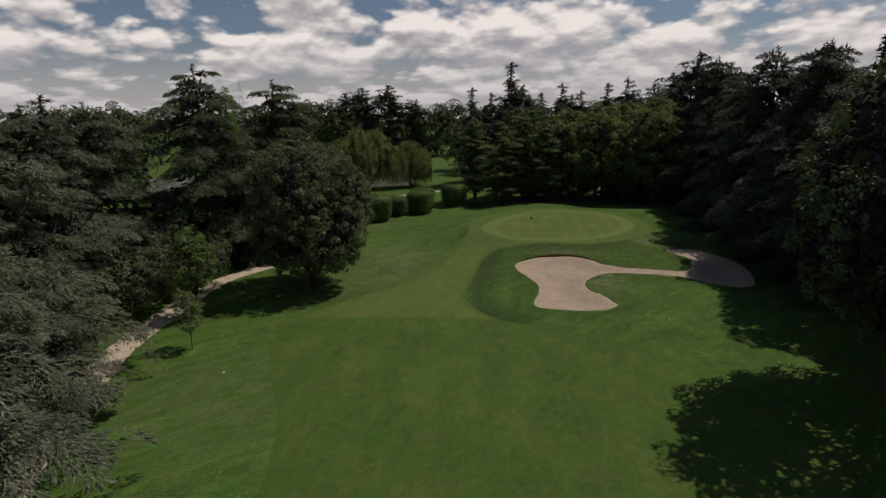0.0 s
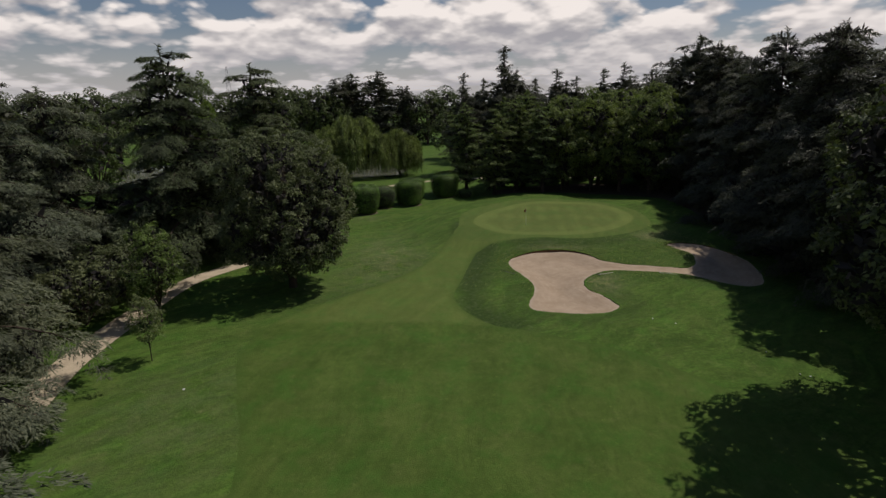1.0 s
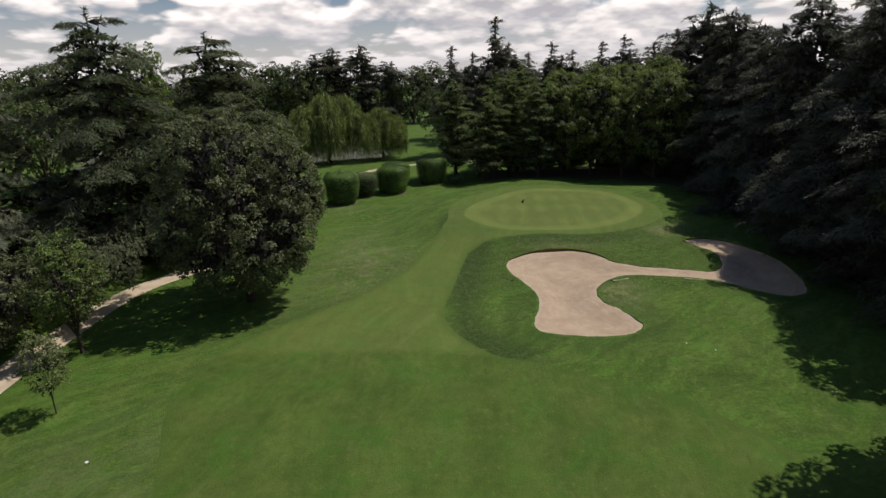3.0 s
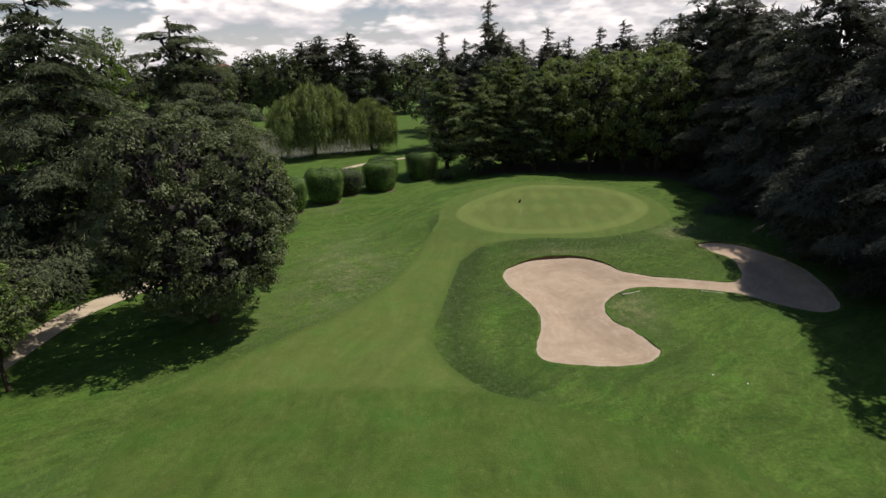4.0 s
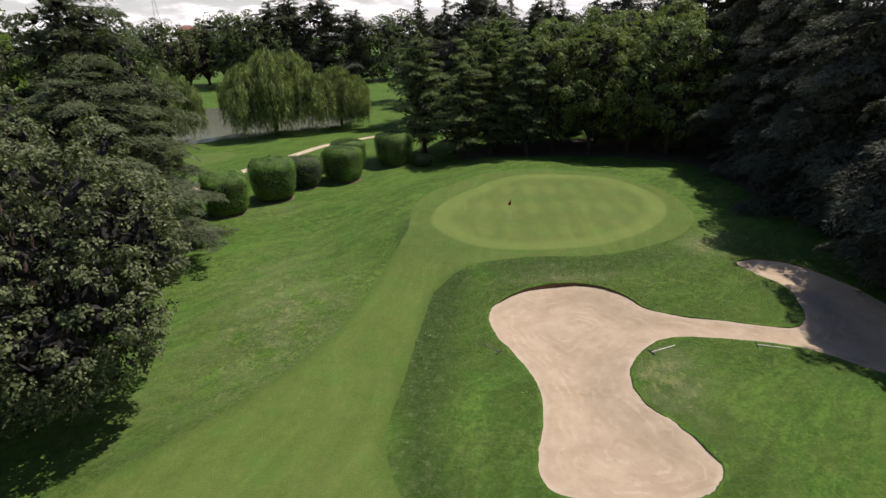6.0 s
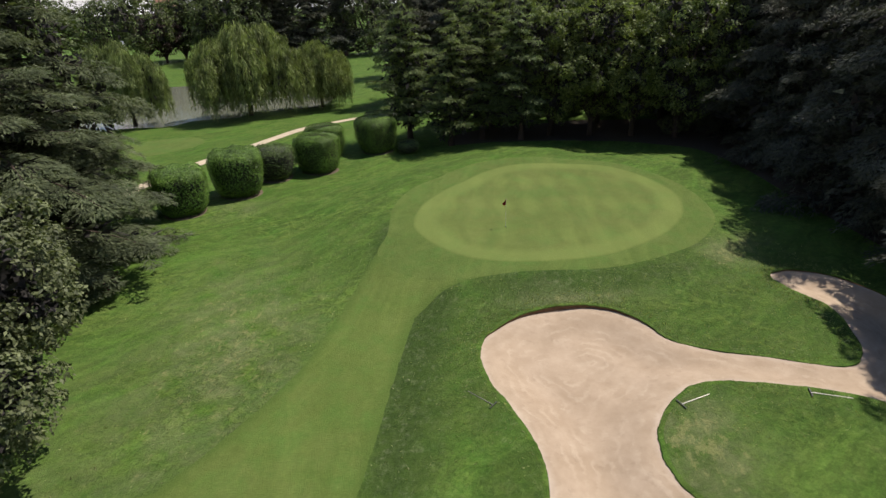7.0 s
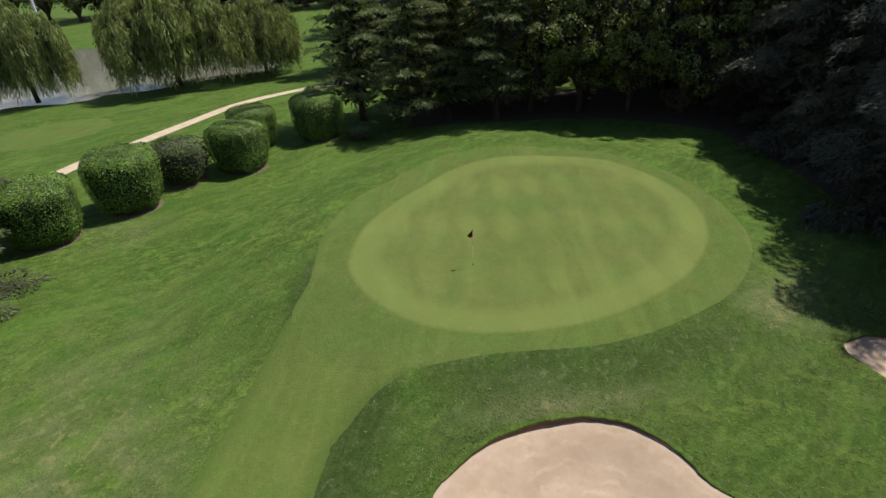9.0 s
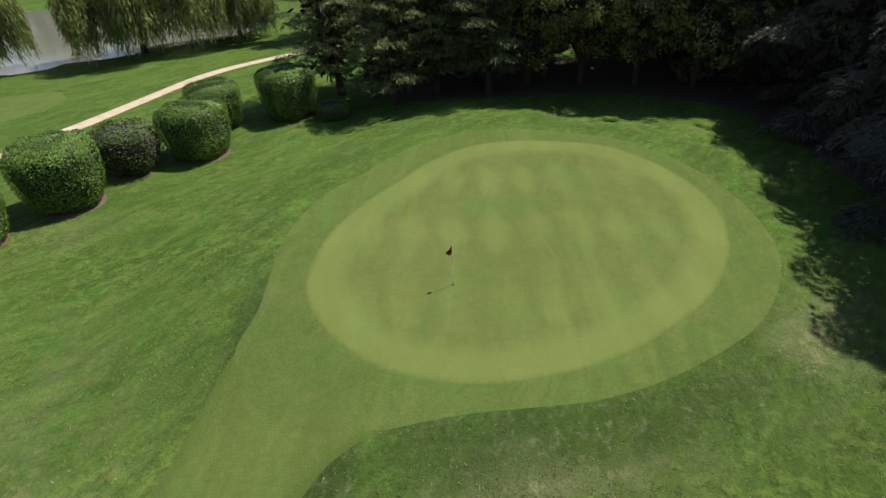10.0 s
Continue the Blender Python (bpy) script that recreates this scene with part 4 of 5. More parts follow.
def willow(name, h, r, rng, strands=900, per=15):
    """A weeping willow: several domes of arching limbs, each with a curtain of long hanging strands."""
    tree = empty(name)
    domes = [(0.0, 0.0, 0.38, 1.0), (-0.52, 0.06, 0.38, 0.84), (0.50, -0.06, 0.38, 0.97), (0.06, 0.52, 0.36, 0.90), (-0.14, -0.52, 0.36, 0.83),
             (0.78, 0.28, 0.26, 0.74), (-0.80, -0.24, 0.25, 0.64), (0.46, -0.66, 0.27, 0.76), (-0.50, 0.60, 0.28, 0.78)]
    wood = [tube([(0, 0, -0.1), (0.15, 0, h * 0.2), (0.0, 0.15, h * 0.42)], [0.40, 0.31, 0.24], 9)]
    for x, y, w, top in domes:
        s = np.array([0, 0.1, h * rng.uniform(0.22, 0.42)])
        e = np.array([x * r, y * r, h * (top - 0.08)])
        m = (s + e) / 2 + np.array([0, 0, h * 0.08])
        wood.append(tube([tuple(s), tuple(m), tuple(e)], [0.16, 0.10, 0.03], 6))
    v, f = merge(wood)
    link_mesh("trunk", v, f, BARK, tree)
    shape = np.array(domes)
    clumps = strands // 16
    pick = rng.choice(len(domes), clumps, p=shape[:, 2] ** 2 / (shape[:, 2] ** 2).sum())
    ang = rng.uniform(0, 2 * math.pi, clumps)
    f = rng.uniform(0.02, 1.0, clumps) ** 0.6
    wide = shape[pick, 2] * r * f * rng.uniform(0.78, 1.14, clumps)
    c0 = np.column_stack([shape[pick, 0] * r + np.cos(ang) * wide, shape[pick, 1] * r + np.sin(ang) * wide,
                          h * shape[pick, 3] - h * 0.22 * f ** 2.4 - rng.uniform(0, 0.05, clumps) * h])
    low = h * np.where(rng.uniform(0, 1, clumps) < 0.32, rng.uniform(0.25, 0.6, clumps), rng.uniform(0.07, 0.24, clumps))
    own = np.repeat(np.arange(clumps), 16)
    strands = len(own)
    p0 = c0[own] + rng.normal(0, 0.21, (strands, 3)) * np.array([1, 1, 1.6])
    lead = np.column_stack([np.cos(ang), np.sin(ang), np.zeros(clumps)])
    way = unit(lead[own] + rng.normal(0, 0.5, (strands, 3)) * np.array([1, 1, 0]))
    drop = np.maximum((p0[:, 2] - low[own]) * rng.uniform(0.55, 1.04, strands), 0.6)
    sway = rng.normal(0, 0.035, (clumps, 2))[own]
    out = []
    for j in range(per):
        u = (j + rng.uniform(0, 1, strands)) / per
        arch = np.minimum(u * 4, 1)
        p = p0 + way * (0.45 * arch)[:, None] + rng.normal(0, 0.05, (strands, 3))
        p[:, :2] += sway * (drop * u)[:, None]
        p[:, 2] = p0[:, 2] + 0.2 * np.sin(arch * 3.1) - drop * u ** 1.15
        a = unit(np.array([0, 0, -1.0]) + way * 0.25 + rng.normal(0, 0.22, (strands, 3)))
        b = unit(np.cross(a, rng.normal(0, 1, (strands, 3))))
        out.append(leaf_corners(p, a, b, np.maximum(drop / per * 1.5, 0.3), 0.11 * rng.uniform(0.6, 1.3, strands)))
    quads("crown", np.concatenate(out), WILLOW, tree)
    # dark hanging blades added behind the strands as inner shade
    m = 260
    pick = rng.choice(len(domes), m)
    ang, f = rng.uniform(0, 2 * math.pi, m), rng.uniform(0, 0.75, m)
    wide = shape[pick, 2] * r * f
    p = np.column_stack([shape[pick, 0] * r * 0.9 + np.cos(ang) * wide, shape[pick, 1] * r * 0.9 + np.sin(ang) * wide, h * (shape[pick, 3] - 0.12) * rng.uniform(0.45, 1.0, m)])
    a = unit(rng.normal(0, 0.4, (m, 3)) - np.array([0, 0, 1.0]))
    core = quads("crown_core", leaf_corners(p, a, unit(np.cross(a, rng.normal(0, 1, (m, 3)))), 1.3, 0.5), SHADE_CORE, tree, "dark blades that stand for shade inside the crown")
    tagged(core, kind="stuff")
    return tree


def clipped_bush(name, w, h, mat, rng, leaves=9000, leaf=0.13, square=3.2, loose=0.05, stray=0.16):
    """A hedge bush clipped to a rounded block, leaning out towards the top."""
    bush = empty(name)
    def block(v):
        """How far out the clipped surface lies along v, and its outward way."""
        flat = (np.abs(v[:, 0]) ** 2.8 + np.abs(v[:, 1]) ** 2.8) ** (1 / 2.8)
        k = (flat ** square + np.abs(v[:, 2]) ** square) ** (-1 / square)
        p = v * k[:, None]
        return p, unit(np.column_stack([np.sign(p[:, :2]) * np.abs(p[:, :2]) ** 1.8 * (flat * k)[:, None] ** (square - 2.8), np.sign(p[:, 2]) * np.abs(p[:, 2]) ** (square - 1)]))

    def stood(p):
        q = p * np.array([w / 2, w / 2, h / 2]) + np.array([0, 0, h / 2])
        q[:, :2] *= (0.86 + 0.14 * smooth01((p[:, 2] + 1) / 1.5))[:, None]
        return q
    p, face = block(unit(rng.uniform(-1, 1, (leaves, 3))))
    # leaves close on top, thinned down the sides so the dark core reads as shade
    dense = rng.uniform(0, 1, leaves) < 0.34 + 0.66 * smooth01((face[:, 2] - 0.05) / 0.6)
    p, face = p[dense], face[dense]
    leaves = len(p)
    q = stood(p * np.sqrt(rng.uniform(0.90 - 2 * loose, 1.0 + 2 * loose, leaves))[:, None])
    q *= 1 + 0.025 * np.sin(q[:, [1, 2, 0]] * 4.0 + 1.0)
    face = unit(face + np.array([0, 0, 0.12]) + rng.normal(0, stray, (leaves, 3)))
    a = unit(np.cross(face, rng.normal(0, 1, (leaves, 3))) + face * stray)
    b = unit(np.cross(a, face))
    q[:, 2] = np.maximum(q[:, 2], 0.03)
    quads("foliage", leaf_corners(q, a, b, leaf * rng.uniform(0.7, 1.3, leaves), leaf * 0.6), mat, bush)
    # closed dark shell under the leaves, its colour standing for shade
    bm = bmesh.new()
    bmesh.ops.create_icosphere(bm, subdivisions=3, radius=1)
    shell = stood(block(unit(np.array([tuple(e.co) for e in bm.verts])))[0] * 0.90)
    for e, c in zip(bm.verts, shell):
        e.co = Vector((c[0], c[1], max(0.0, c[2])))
    part("core", bm, SHADE_CORE, bush, "dark shell that stands for shade inside the bush")
    for i in range(3):
        a = i * 2.1
        vv, ff = tube([(0.12 * math.cos(a), 0.12 * math.sin(a), -0.1), (0.3 * math.cos(a), 0.3 * math.sin(a), h * 0.3)], [0.06, 0.04], 6)
        link_mesh("stem", vv, ff, BARK, bush)
    return bush


def set_down(thing, x, y, turn=0.0, size=1.0, tall=1.0, sink=0.05):
    thing.matrix_basis = pose(x, y, float(rise(x, y)) - sink, 0, 0, turn) @ Matrix.Diagonal((size, size, size * tall, 1))
    return thing


def another(thing, x, y, turn, size=1.0, tall=1.0, sink=0.05):
    m = pose(x, y, float(rise(x, y)) - sink, 0, 0, turn) @ Matrix.Diagonal((size, size, size * tall, 1))
    made = copy_thing(thing, pose(0, 0, 0))
    made.matrix_basis = m
    return made


rng = np.random.default_rng(7)

# cedars beside the fairway
grey = cedar("cedar_tree", 18.0, 8.7, GREY_NEEDLES, np.random.default_rng(4), 56, 80.0, 0.03, 0.34, 0.29, 0.42, 0.32, 0.17, 8, 3.0, 0.95, 1.2, 1.7)
tagged(set_down(grey, -29.0, 31.0, 205, 0.98), "broad grey-green cedar with drooping layered branches", "tree", "cedars beside the path")
for x, y, a, s in ((-33.4, 43.0, 140, 0.95), (-35.0, 53.0, 260, 0.98), (-23.0, 16.8, 75, 1.0), (-25.6, 23.6, 330, 0.9)):
    another(grey, x, y, a, s)
spire = cedar("cedar_tree", 21.2, 10.0, NEEDLES, np.random.default_rng(8), 48, 104.0, 0.03, 0.34, 0.30, 0.50, 0.34, 0.18, 9, 9.0, 0.95, 1.25, 1.8)
tagged(set_down(spire, -26.4, 59.8, 40, 1.04, 0.97), "tall dark cedar with a pointed open top", "tree", "dark cedars by the lawn")
wide_top = cedar("cedar_tree", 21.4, 10.2, NEEDLES, np.random.default_rng(31), 50, 96.0, 0.03, 0.32, 0.30, 0.54, 0.32, 0.16, 9, 9.0, 1.0, 1.25, 1.8)
tagged(set_down(wide_top, -22.3, 72.6, 200, 1.04, 0.93), "dark green cedar with wide level branches and an open top", "tree", "dark cedars by the lawn")
tagged(another(wide_top, -18.5, 64.9, 150, 1.0, 0.65), "lower spreading cedar with drooping branches over the lawn")

# dark conifers opposite
dark = cedar("cedar_tree", 22.0, 9.2, DARK_NEEDLES, np.random.default_rng(12), 72, 60.0, 0.02, 0.40, 0.32, 0.56, 0.3, 0.24, 7, 12.0, 0.95, 1.25, 2.2)
tagged(set_down(dark, 39.0, 54.5, 0), "tall near-black cedar against the light", "tree", "dark conifers along the rough")
for x, y, a, s in ((40.0, 64.5, 90, 1.02), (41.5, 73.0, 200, 0.92), (44.0, 81.0, 310, 0.97), (46.0, 89.5, 60, 1.08), (38.0, 45.5, 150, 0.86), (36.5, 51.5, 40, 0.97),
                   (40.5, 37.0, 280, 0.84), (34.6, 44.0, 330, 0.84)):
    another(dark, x, y, a, s)

# the big round tree by the path and the young trees
big = broadleaf("broadleaf_tree", 14.0, 5.7, BROAD, np.random.default_rng(21), 2700, 44, 0.17, 0.30, 0.045, 60, 0.38, 1.1, 0.66, 0.75, (0.16, 0.34))
tagged(set_down(big, -12.4, 47.8, 0, 1.02), "big rounded tree with dense dull green leaf rosettes", "tree")
young = broadleaf("young_tree", 8.0, 2.0, YOUNG, np.random.default_rng(22), 360, 30, 0.15, 0.09, 0.14, 18, 0.30, 0.7, 0.66)
tagged(set_down(young, -20.6, 40.8, 0, 1.0), "young tree with fresh green leaves by the gravel path", "tree")
sapling = broadleaf("sapling", 4.7, 1.1, SPARSE, np.random.default_rng(23), 210, 18, 0.12, 0.03, 0.20, 10, 0.22, 0.0, 0.4)
tagged(set_down(sapling, -18.1, 34.5, 0, 1.0, 1.0), "slender sapling standing on the lawn", "tree")
shrub = broadleaf("shrub", 5.0, 3.4, BROAD, np.random.default_rng(24), 480, 34, 0.17, 0.08, 0.0, 18, 0.32, 0.8, 0.8)
tagged(set_down(shrub, -25.6, 45.6, 0, 1.15), "leafy green shrub under the cedars", "shrub", "shrubs under the cedars")
another(shrub, -26.0, 40.4, 70, 1.1)
another(shrub, -27.6, 36.0, 190, 0.9)
another(shrub, -27.5, 51.5, 160, 1.0)
another(shrub, -30.5, 57.0, 310, 1.2)

# broadleaf at the near corner
corner = broadleaf("broadleaf_tree", 20.0, 8.0, SHADY, np.random.default_rng(25), 1100, 46, 0.26, 0.36, 0.06, 44, 0.60, 6.0, 0.88, 0.75, (0.18, 0.36))
tagged(set_down(corner, 25.4, 23.5), "tall leafy tree casting a broad shadow", "tree", "leafy trees along the rough")
another(corner, 33.0, 15.5, 130, 0.95)
another(corner, 34.6, 37.6, 250, 0.90)
another(corner, 35.5, 30.0, 60, 0.82)

# row behind the green
larch = cedar("conifer_tree", 14.4, 5.0, DEEP_NEEDLES, np.random.default_rng(26), 58, 52.0, 0.13, 0.22, 0.30, 0.50, 0.42, 0.34, 6, 10.0, 0.9, 0.9, 1.3)
tagged(set_down(larch, 6.2, 97.0, 0, 1.06), "green feathery conifer behind the putting green", "tree", "conifers behind the green")
for x, y, a, s in ((10.8, 93.0, 100, 0.92), (14.8, 95.0, 200, 1.10), (19.0, 92.8, 300, 0.98), (13.4, 102.0, 40, 1.12), (17.0, 101.0, 150, 1.2)):
    another(larch, x, y, a, s)
oak = broadleaf("broadleaf_tree", 14.4, 5.4, OAKS, np.random.default_rng(5), 520, 56, 0.25, 0.25, 0.10, 34, 0.62, 1.7, 0.78, 0.7, (0.18, 0.36))
tagged(set_down(oak, 23.0, 95.0), "dense dark broadleaf tree behind the putting green", "tree", "broadleaf trees behind the green")
for x, y, a, s in ((27.8, 94.3, 70, 1.08), (32.4, 92.8, 150, 1.0), (36.8, 91.0, 240, 1.14), (25.5, 101.5, 310, 1.14), (31.0, 100.5, 20, 1.22), (38.5, 98.0, 100, 1.25)):
    another(oak, x, y, a, s)
for x, y, a, s in ((37.0, 91.9, 10, 0.40), (41.5, 94.6, 130, 0.5), (43.6, 84.0, 200, 0.22)):
    tagged(another(shrub, x, y, a, s * 1.3), "pale undergrowth in the shade of the trees", "shrub", "undergrowth behind the green")

# willows on the pond's bank
weeping = willow("willow_tree", 13.4, 7.6, rng, 5200, 11)
tagged(set_down(weeping, -18.6, 121.5, 40, 1.06), "weeping willow hanging over the pond bank", "tree", "willows by the pond")
another(weeping, -7.6, 126.0, 120, 0.78, 1.03)
another(weeping, -35.0, 117.8, 220, 0.76, 1.22)

# tall conifers and woods beyond
tall = cedar("cedar_tree", 24.0, 6.4, DARK_NEEDLES, rng, 56, 24.0, 0.05, 0.34, 0.50, 0.62, 0.55, 0.45, 5, 12.0)
clustered = cedar("cedar_tree", 24.0, 9.0, DARK_NEEDLES, rng, 46, 16.0, 0.05, 0.34, 0.58, 0.40, 0.60, 0.42, 5, 12.0)
tagged(set_down(tall, TALL[4][0], TALL[4][1], 0, TALL[4][2] / 24.0), "tall dark cedar in the woods beyond the green", "tree", "tall cedars beyond the green")
x, y, h = TALL[1]
tagged(set_down(clustered, x, y, 0, h / 24.0 * 1.3, 0.77), "broad dark cedar with an uneven many-tipped top", "tree", "tall cedars beyond the green")
for i, (x, y, h) in enumerate(TALL[:1] + TALL[2:4]):
    another(clustered, x, y, 77 * i + 30, h / 24.0 * 1.3, 0.77)
for i, (x, y, h) in enumerate(TALL[5:]):
    another(clustered if x > 46 else tall, x, y, 77 * i, h / 24.0)
for i, (x, y, h) in enumerate(TALL[4:]):
    another(clustered, x + 3.2, y + 4.0, 131 * i, h * (0.80 + 0.03 * (i % 4)) / 24.0)
for x, y, a, s in ((47.5, 59.0, 20, 0.95), (48.0, 48.0, 250, 0.92), (50.0, 71.0, 130, 0.97), (46.5, 36.5, 10, 0.82), (46.0, 22.0, 190, 0.8), (-41.0, 38.0, 310, 0.76), (-44.0, 60.0, 30, 0.78)):
    tagged(another(tall, x, y, a, s), "tall dark conifer standing behind the front row", "tree", "conifers behind the front row")
wood = broadleaf("broadleaf_tree", 15.0, 6.5, WOODS, rng, 300, 28, 0.50, 0.3, 0.05, 26, 0.9, 0.5)
tagged(set_down(wood, FAR_WOODS[0][0], FAR_WOODS[0][1], 0, FAR_WOODS[0][2] / 15.0), "leafy tree at the edge of the far lawn", "tree", "trees round the far lawn")
for i, (x, y, h) in enumerate(FAR_WOODS[1:]):
    another(wood, x, y, 59 * i, h / 15.0)
# unseen trees added along the fairway and behind the start, against low sky light
UNSEEN_BELT = [(-34.0, 8.0), (-31.0, -6.0), (-33.0, -20.0), (-29.0, -34.0), (-31.0, -48.0), (-26.0, -62.0), (-15.0, -74.0), (-2.0, -79.0), (12.0, -78.0), (25.0, -72.0), (35.0, -60.0),
        (38.0, -46.0), (37.0, -32.0), (40.0, -18.0), (38.0, -4.0), (43.0, 8.0), (-46.0, 20.0), (-48.0, 50.0), (-50.0, -15.0), (52.0, -10.0), (56.0, 25.0)]
for i, (x, y) in enumerate(UNSEEN_BELT):
    tagged(another(wood, x, y, 83 * i, 1.15 + 0.05 * (i % 5)), "unseen leafy tree added along the fairway to block low sky light", "tree", "trees along the fairway")
behind = broadleaf("broadleaf_tree", 18.4, 4.6, DEEP, rng, 700, 26, 0.28, 0.3, 0.05, 30, 0.48)
tagged(set_down(behind, -21.6, 76.0), "round-topped leafy tree behind the cedars", "tree")
poplar = broadleaf("poplar_tree", 19.4, 3.6, FRESH, rng, 800, 22, 0.30, 0.2, 0.1, 20, 0.40, 0.2, 0.6)
tagged(set_down(poplar, -31.6, 77.0, 0, 0.84, 1.34), "bright green upright tree behind the cedars", "tree")

# ---- clipped bushes ----
block = clipped_bush("clipped_bush", 4.5, 3.9, HEDGE, rng, 46000, 0.112, 4.6, 0.012, 0.20)
tagged(set_down(block, -10.1, 80.3, 15, 1.05), "evergreen bush clipped to a rounded block", "bush", "clipped bushes beside the green")
another(block, -3.6, 86.3, 70, 0.98)
another(block, 2.2, 92.6, 120, 1.0)
another(block, -13.7, 76.3, 200, 0.98)
another(block, -3.4, 91.6, 300, 0.90)
loose = clipped_bush("clipped_bush", 4.4, 3.2, LOOSE, rng, 14000, 0.13, 3.0, 0.06, 0.30)
tagged(set_down(loose, -7.7, 84.5), "looser dark evergreen bush between clipped ones", "bush", "clipped bushes beside the green")
tagged(another(loose, 5.7, 91.0, 100, 0.58, 0.75), "low dark bush in the shade of the conifers")
# filler bushes that close bright gaps between the trunks and keep them dark
for x, y, a, k in ((13.0, 106.5, 20, 1.15), (18.5, 108.0, 140, 1.2), (24.0, 107.5, 220, 1.25), (29.5, 107.0, 310, 1.2), (35.0, 105.0, 60, 1.25), (41.0, 103.0, 100, 1.2)):
    tagged(another(loose, x, y, a, k), "low dark bush added behind the trees to cover sunlit lawn", "bush", "bushes behind the green")


# ---- flag and rakes ----
def flagstick():
    flag = empty("golf_flag")
    v, f = tube([(0, 0, -0.1), (0, 0, 1.1)], [0.010, 0.010], 8)
    link_mesh("pole", v, f, plain("pale_pole", (0.5, 0.5, 0.46), 0.4), flag, "thin pale pole")
    v, f = tube([(0, 0, 1.1), (0, 0, 2.15)], [0.009, 0.008], 8)
    link_mesh("upper_pole", v, f, plain("grey_pole", (0.3, 0.3, 0.28), 0.4), flag)
    bm = bmesh.new()
    rows = []
    for i in range(9):
        u = i / 8
        col = []
        for j in range(7):
            w = j / 6
            z = 2.13 - 0.44 * w
            reach = 0.30 * (1 - abs(w - 0.62) * 1.35)
            col.append(bm.verts.new((-max(reach, 0.02) * u, 0.05 * math.sin(u * 5 + w * 2) * u, z - 0.12 * u)))
        rows.append(col)
    for a, b in zip(rows, rows[1:]):
        for k in range(6):
            bm.faces.new((a[k], a[k + 1], b[k + 1], b[k]))
    bmesh.ops.solidify(bm, geom=bm.faces[:], thickness=0.004)
    part("flag_cloth", bm, plain("red_cloth", (0.28, 0.03, 0.025), 0.8), flag, "limp dark red flag")
    bm = bmesh.new()
    bmesh.ops.create_cone(bm, cap_ends=True, segments=20, radius1=0.054, radius2=0.054, depth=0.02)
    bmesh.ops.translate(bm, verts=bm.verts, vec=(0, 0, 0.004))
    part("cup", bm, plain("cup_rim", (0.05, 0.05, 0.05), 0.6), flag, "dark cup rim")
    return flag


tagged(set_down(flagstick(), 11.68, 66.8, 0, 1, 1, -0.034), "thin golf flagstick with a limp red flag", "flag")


def rake(wood):
    tool = empty("bunker_rake")
    v, f = tube([(0, 0, 0.03), (1.5, 0, 0.035)], [0.021, 0.019], 8)
    link_mesh("handle", v, f, wood, tool, "straight handle")
    bm = bmesh.new()
    bmesh.ops.create_cube(bm, size=1, matrix=Matrix.Translation((-0.02, 0, 0.05)) @ Matrix.Diagonal((0.04, 0.55, 0.03, 1)))
    bmesh.ops.bevel(bm, geom=bm.edges[:], offset=0.006, segments=1)
    head = part("head", bm, RAKE_HEAD, tool, "dark toothed bar")
    for i in range(9):
        v, f = tube([(-0.02, -0.24 + 0.06 * i, 0.05), (-0.03, -0.24 + 0.06 * i, 0.0)], [0.008, 0.005], 5)
        link_mesh("tooth", v, f, RAKE_HEAD, head)
    return tool


RAKE_WOOD = plain("pale_rake_wood", (0.78, 0.74, 0.62), 0.6)
RAKE_HEAD = plain("rake_head", (0.06, 0.06, 0.055), 0.5)
one = rake(RAKE_WOOD)
tagged(set_down(one, 15.3, 48.85, 16, 1, 1, 0), "pale-handled bunker rake lying on the grass", "rake", "rakes beside the bunker")
another(one, 20.9, 48.75, -22, 1, 1, 0)
worn = rake(plain("weathered_rake_wood", (0.26, 0.25, 0.21), 0.8))
tagged(set_down(worn, 7.6, 49.9, 133, 0.9, 1, 0), "weathered grey bunker rake lying on the grass", "rake", "rakes beside the bunker")


# ---- shrubs and distant things ----
crimson = broadleaf("shrub", 1.3, 1.3, foliage("crimson_leaves", (0.04, 0.006, 0.010), (0.10, 0.014, 0.022), 0.5, 0.2), rng, 220, 16, 0.12, 0.04, 0.0, 8, 0.14)
tagged(set_down(crimson, -14.3, 62.9), "low dark red shrub under the cedar", "shrub")
plum = broadleaf("broadleaf_tree", 16.0, 7.5, foliage("plum_leaves", (0.045, 0.030, 0.030), (0.10, 0.062, 0.058), 0.5, 0.2), rng, 380, 14, 0.64, 0.3, 0.05, 24, 0.7)
tagged(set_down(plum, -68.0, 222.0), "plum-coloured tree beyond the pond", "tree")


def fountain(high):
    """A tall thin jet: a core that widens as it breaks up, with falling drops round it."""
    jet = empty("pond_fountain")
    v, f = tube([(0, 0, 0), (0.02, 0, high * 0.5), (0.05, 0, high * 0.85), (0.06, 0, high)], [0.08, 0.10, 0.15, 0.04], 8)
    link_mesh("jet", v, f, SPRAY, jet, "white column of water")
    n = 1500
    z = high * rng.uniform(0, 1, n) ** 0.8
    wide = 0.25 + 0.9 * (1 - z / high)
    p = np.column_stack([rng.normal(0, 1, n) * wide * 0.5, rng.normal(0, 1, n) * wide * 0.5, z])
    a = unit(rng.normal(0, 1, (n, 3)))
    drops = quads("falling_drops", leaf_corners(p, a, unit(np.cross(a, rng.normal(0, 1, (n, 3)))), 0.10, 0.06), SPRAY, jet)
    tagged(drops, kind="stuff")
    return jet


SPRAY = plain("white_spray", (0.62, 0.64, 0.66), 0.5)
jet = fountain(11.0)
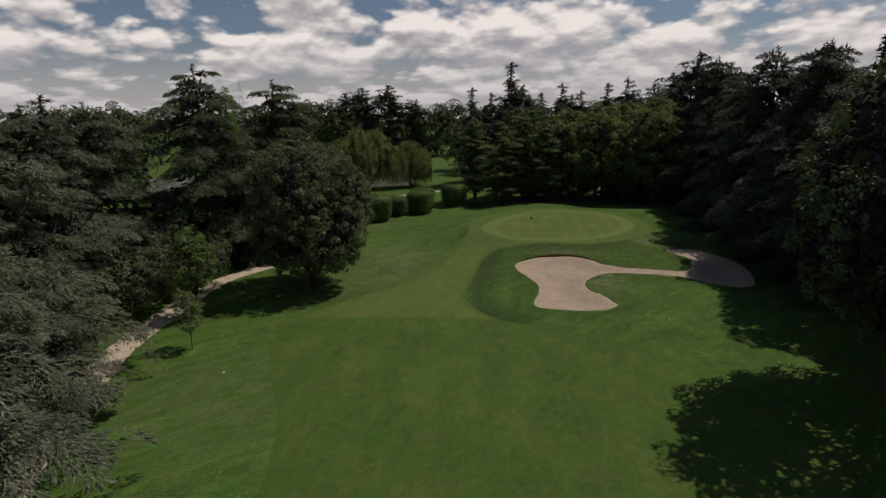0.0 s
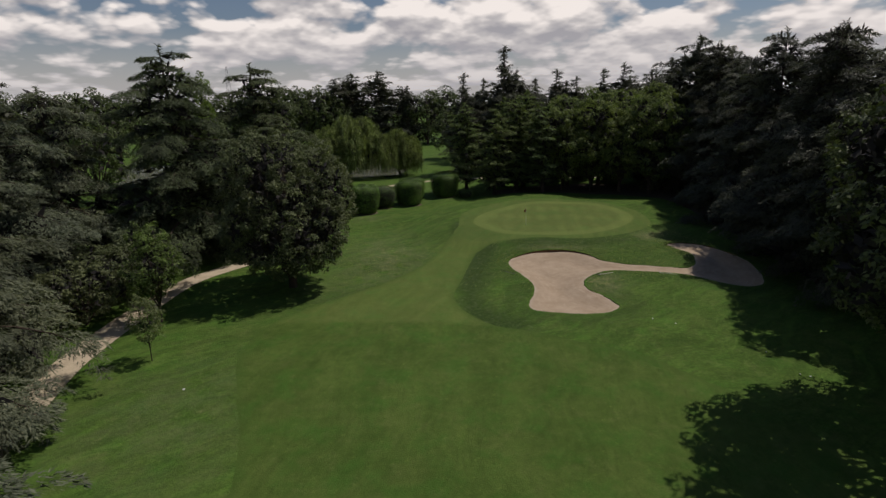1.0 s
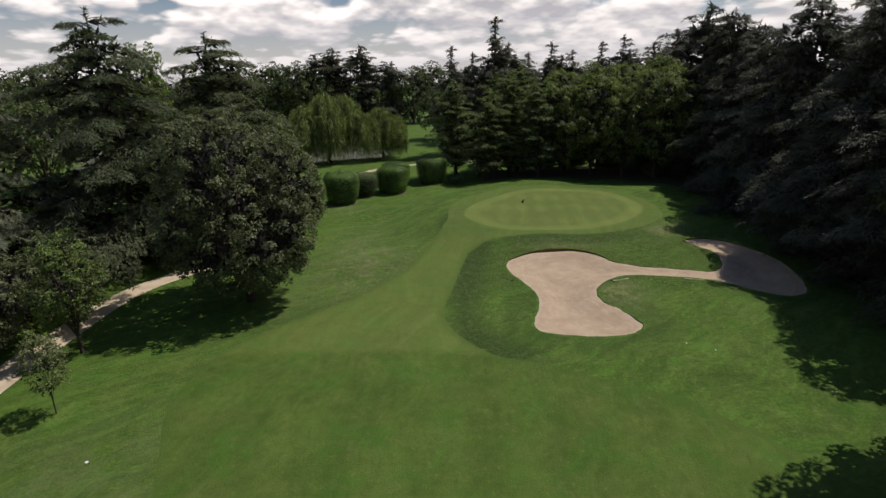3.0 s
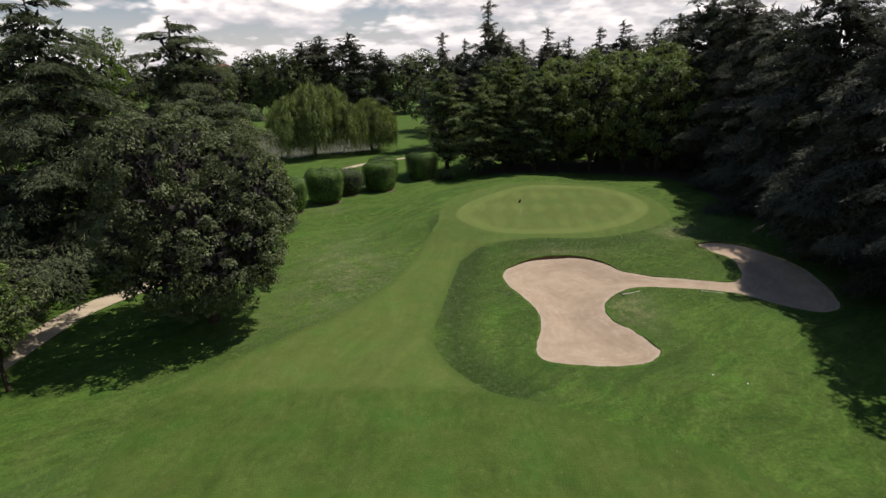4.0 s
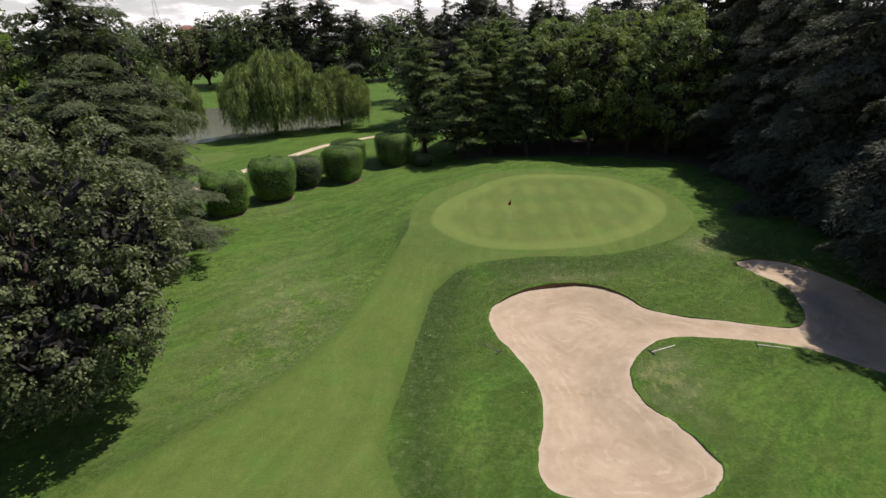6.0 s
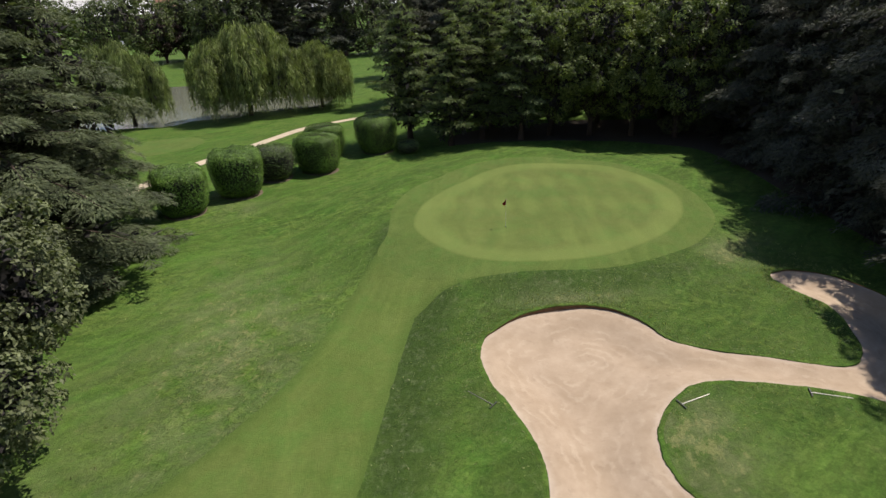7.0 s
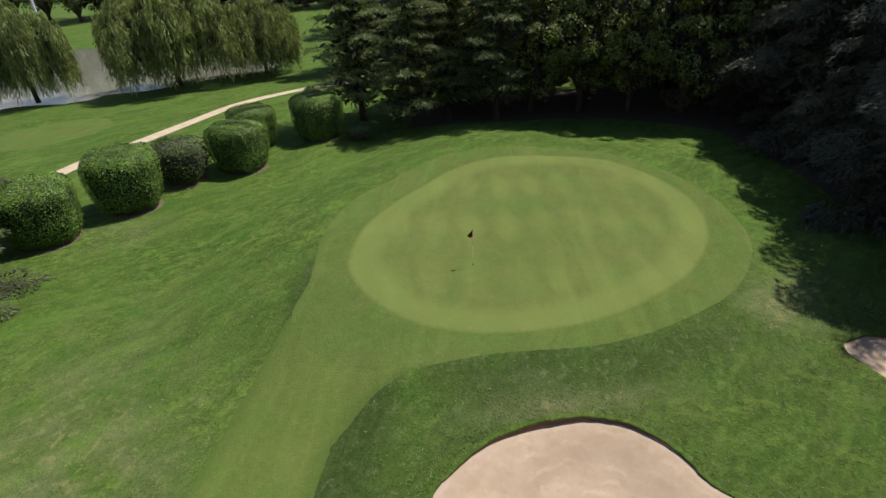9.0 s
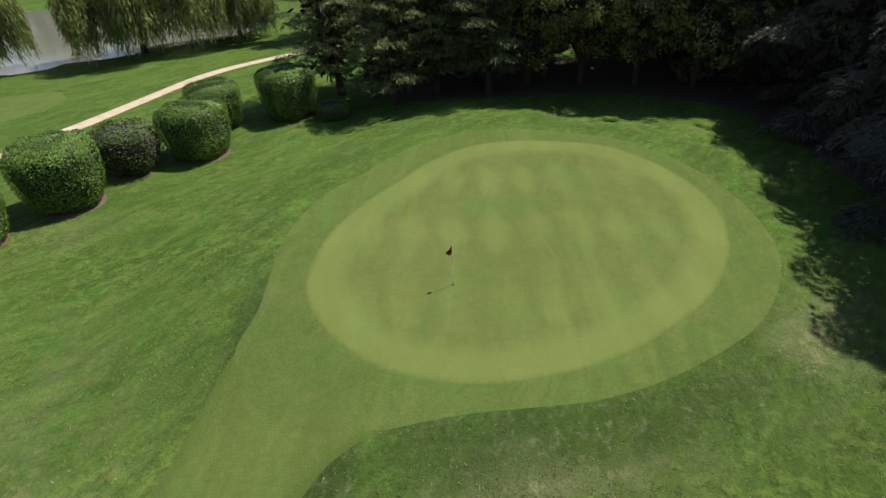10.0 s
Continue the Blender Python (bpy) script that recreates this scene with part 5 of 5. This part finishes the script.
jet.matrix_basis = pose(-49.0, 152.0, -0.95)
tagged(jet, "thin white fountain jet rising from the pond", "fountain")


def pylon(high, foot):
    """A lattice mast: four leaning legs with crossed braces between them."""
    mast = empty("lattice_mast")
    steel = plain("grey_steel", (0.30, 0.29, 0.30), 0.6)

    def corner_at(i, k):
        w = foot * (1 - 0.88 * k)
        return (w * (1 if i in (0, 1) else -1) / 2, w * (1 if i in (1, 2) else -1) / 2, high * k)
    for i in range(4):
        v, f = tube([corner_at(i, 0), corner_at(i, 1)], [0.16, 0.10], 5)
        link_mesh("leg", v, f, steel, mast)
    for j in range(9):
        for i in range(4):
            v, f = tube([corner_at(i, j / 9), corner_at((i + 1) % 4, (j + 1) / 9)], [0.07, 0.07], 4)
            link_mesh("brace", v, f, steel, mast)
    return mast


mast = pylon(46.0, 6.5)
mast.matrix_basis = pose(-153.5, 420.0, -0.3, 0, 0, 20)
tagged(mast, "distant grey lattice mast above the trees", "mast")


def far_house():
    """A plain tiled house whose roof looks over the trees."""
    house = empty("house")
    wall_mat, roof_mat = plain("ochre_plaster", (0.42, 0.27, 0.19), 0.9), plain("terracotta_tiles", (0.24, 0.11, 0.075), 0.9)
    bm = bmesh.new()
    bmesh.ops.create_cube(bm, size=1, matrix=Matrix.Translation((0, 0, 10)) @ Matrix.Diagonal((9, 9, 20, 1)))
    wall = part("wall", bm, wall_mat, house)
    bm = bmesh.new()
    base = [bm.verts.new((x * 5.2, y * 5.2, 20)) for x, y in ((-1, -1), (1, -1), (1, 1), (-1, 1))]
    ridge = [bm.verts.new((x, 0, 22.3)) for x in (-1.5, 1.5)]
    for face in ((base[0], base[1], ridge[1], ridge[0]), (base[1], base[2], ridge[1]), (base[2], base[3], ridge[0], ridge[1]), (base[3], base[0], ridge[0]), tuple(base[::-1])):
        bm.faces.new(face)
    part("roof", bm, roof_mat, house, "hipped terracotta roof")
    glass = plain("dark_window", (0.06, 0.06, 0.07), 0.3)
    for k in range(3):
        bm = bmesh.new()
        bmesh.ops.create_cube(bm, size=1, matrix=Matrix.Translation((-2.8 + 2.8 * k, -4.52, 18)) @ Matrix.Diagonal((1.1, 0.08, 1.6, 1)))
        part("window", bm, glass, wall)
    return house


home = far_house()
home.matrix_basis = pose(-103.7, 330.0, -1.0, 0, 0, 8)
tagged(home, "distant house with a terracotta roof above the trees", "house")


def marker():
    disc = empty("marker_disc")
    bm = bmesh.new()
    bmesh.ops.create_cone(bm, cap_ends=True, segments=16, radius1=0.075, radius2=0.06, depth=0.03)
    part("cap", bm, plain("white_cap", (0.8, 0.8, 0.78), 0.5), disc)
    return disc


dot = marker()
tagged(set_down(dot, -14.25, 30.55, 0, 1, 1, -0.025), "small white marker disc set in the grass", "marker", "marker discs in the grass")
for x, y in ((21.2, 30.2), (21.6, 29.9), (21.05, 33.1), (17.4, 37.7), (16.1, 38.6)):
    another(dot, x, y, 0, 0.6, 1, -0.025)


# ---- grass tufts of the rough ----
def rough_tufts(count):
    """Short blades standing in the rough round the bunker and below the green."""
    grow = np.random.default_rng(11)
    x, y = grow.uniform(-13, 31, count), grow.uniform(45, 67, count)
    clear = np.minimum.reduce([signed(e, x, y)[0] for e in (FAIRWAY_EDGE, COLLAR_EDGE, BUNKER_EDGE)])
    fade = smooth01((x + 13) / 9) * smooth01((31 - x) / 4) * smooth01((y - 45) / 4) * smooth01((67 - y) / 4)
    lip = np.exp(-np.maximum(signed(BUNKER_EDGE, x, y)[0], 0) / 0.7) * (0.25 + 0.75 * smooth01((y - 52) / 4))
    keep = (clear > 0.05) & (grow.uniform(0, 1, count) < fade * (0.045 + 1.4 * lip))
    x, y = x[keep], y[keep]
    n = len(x)
    p = np.column_stack([x, y, rise(x, y) - 0.01])
    a = unit(np.column_stack([grow.normal(0, 1.0, n), grow.normal(0, 1.0, n), np.full(n, 0.55)]))
    b = unit(np.cross(a, grow.normal(0, 1, (n, 3))))
    root = new("rough_tufts")
    blades = needles("blades", spray_corners(p, a, b, grow.uniform(0.07, 0.19, n), grow.uniform(0.025, 0.05, n)), BLADES, root)
    tagged(blades, kind="stuff")
    return tagged(root, "short tufts of grass standing in the rough", "grass", kind="stuff")


BLADES = foliage("grass_blades", (0.180, 0.200, 0.075), (0.400, 0.400, 0.220), 0.7, 0.45)
rough_tufts(170000)
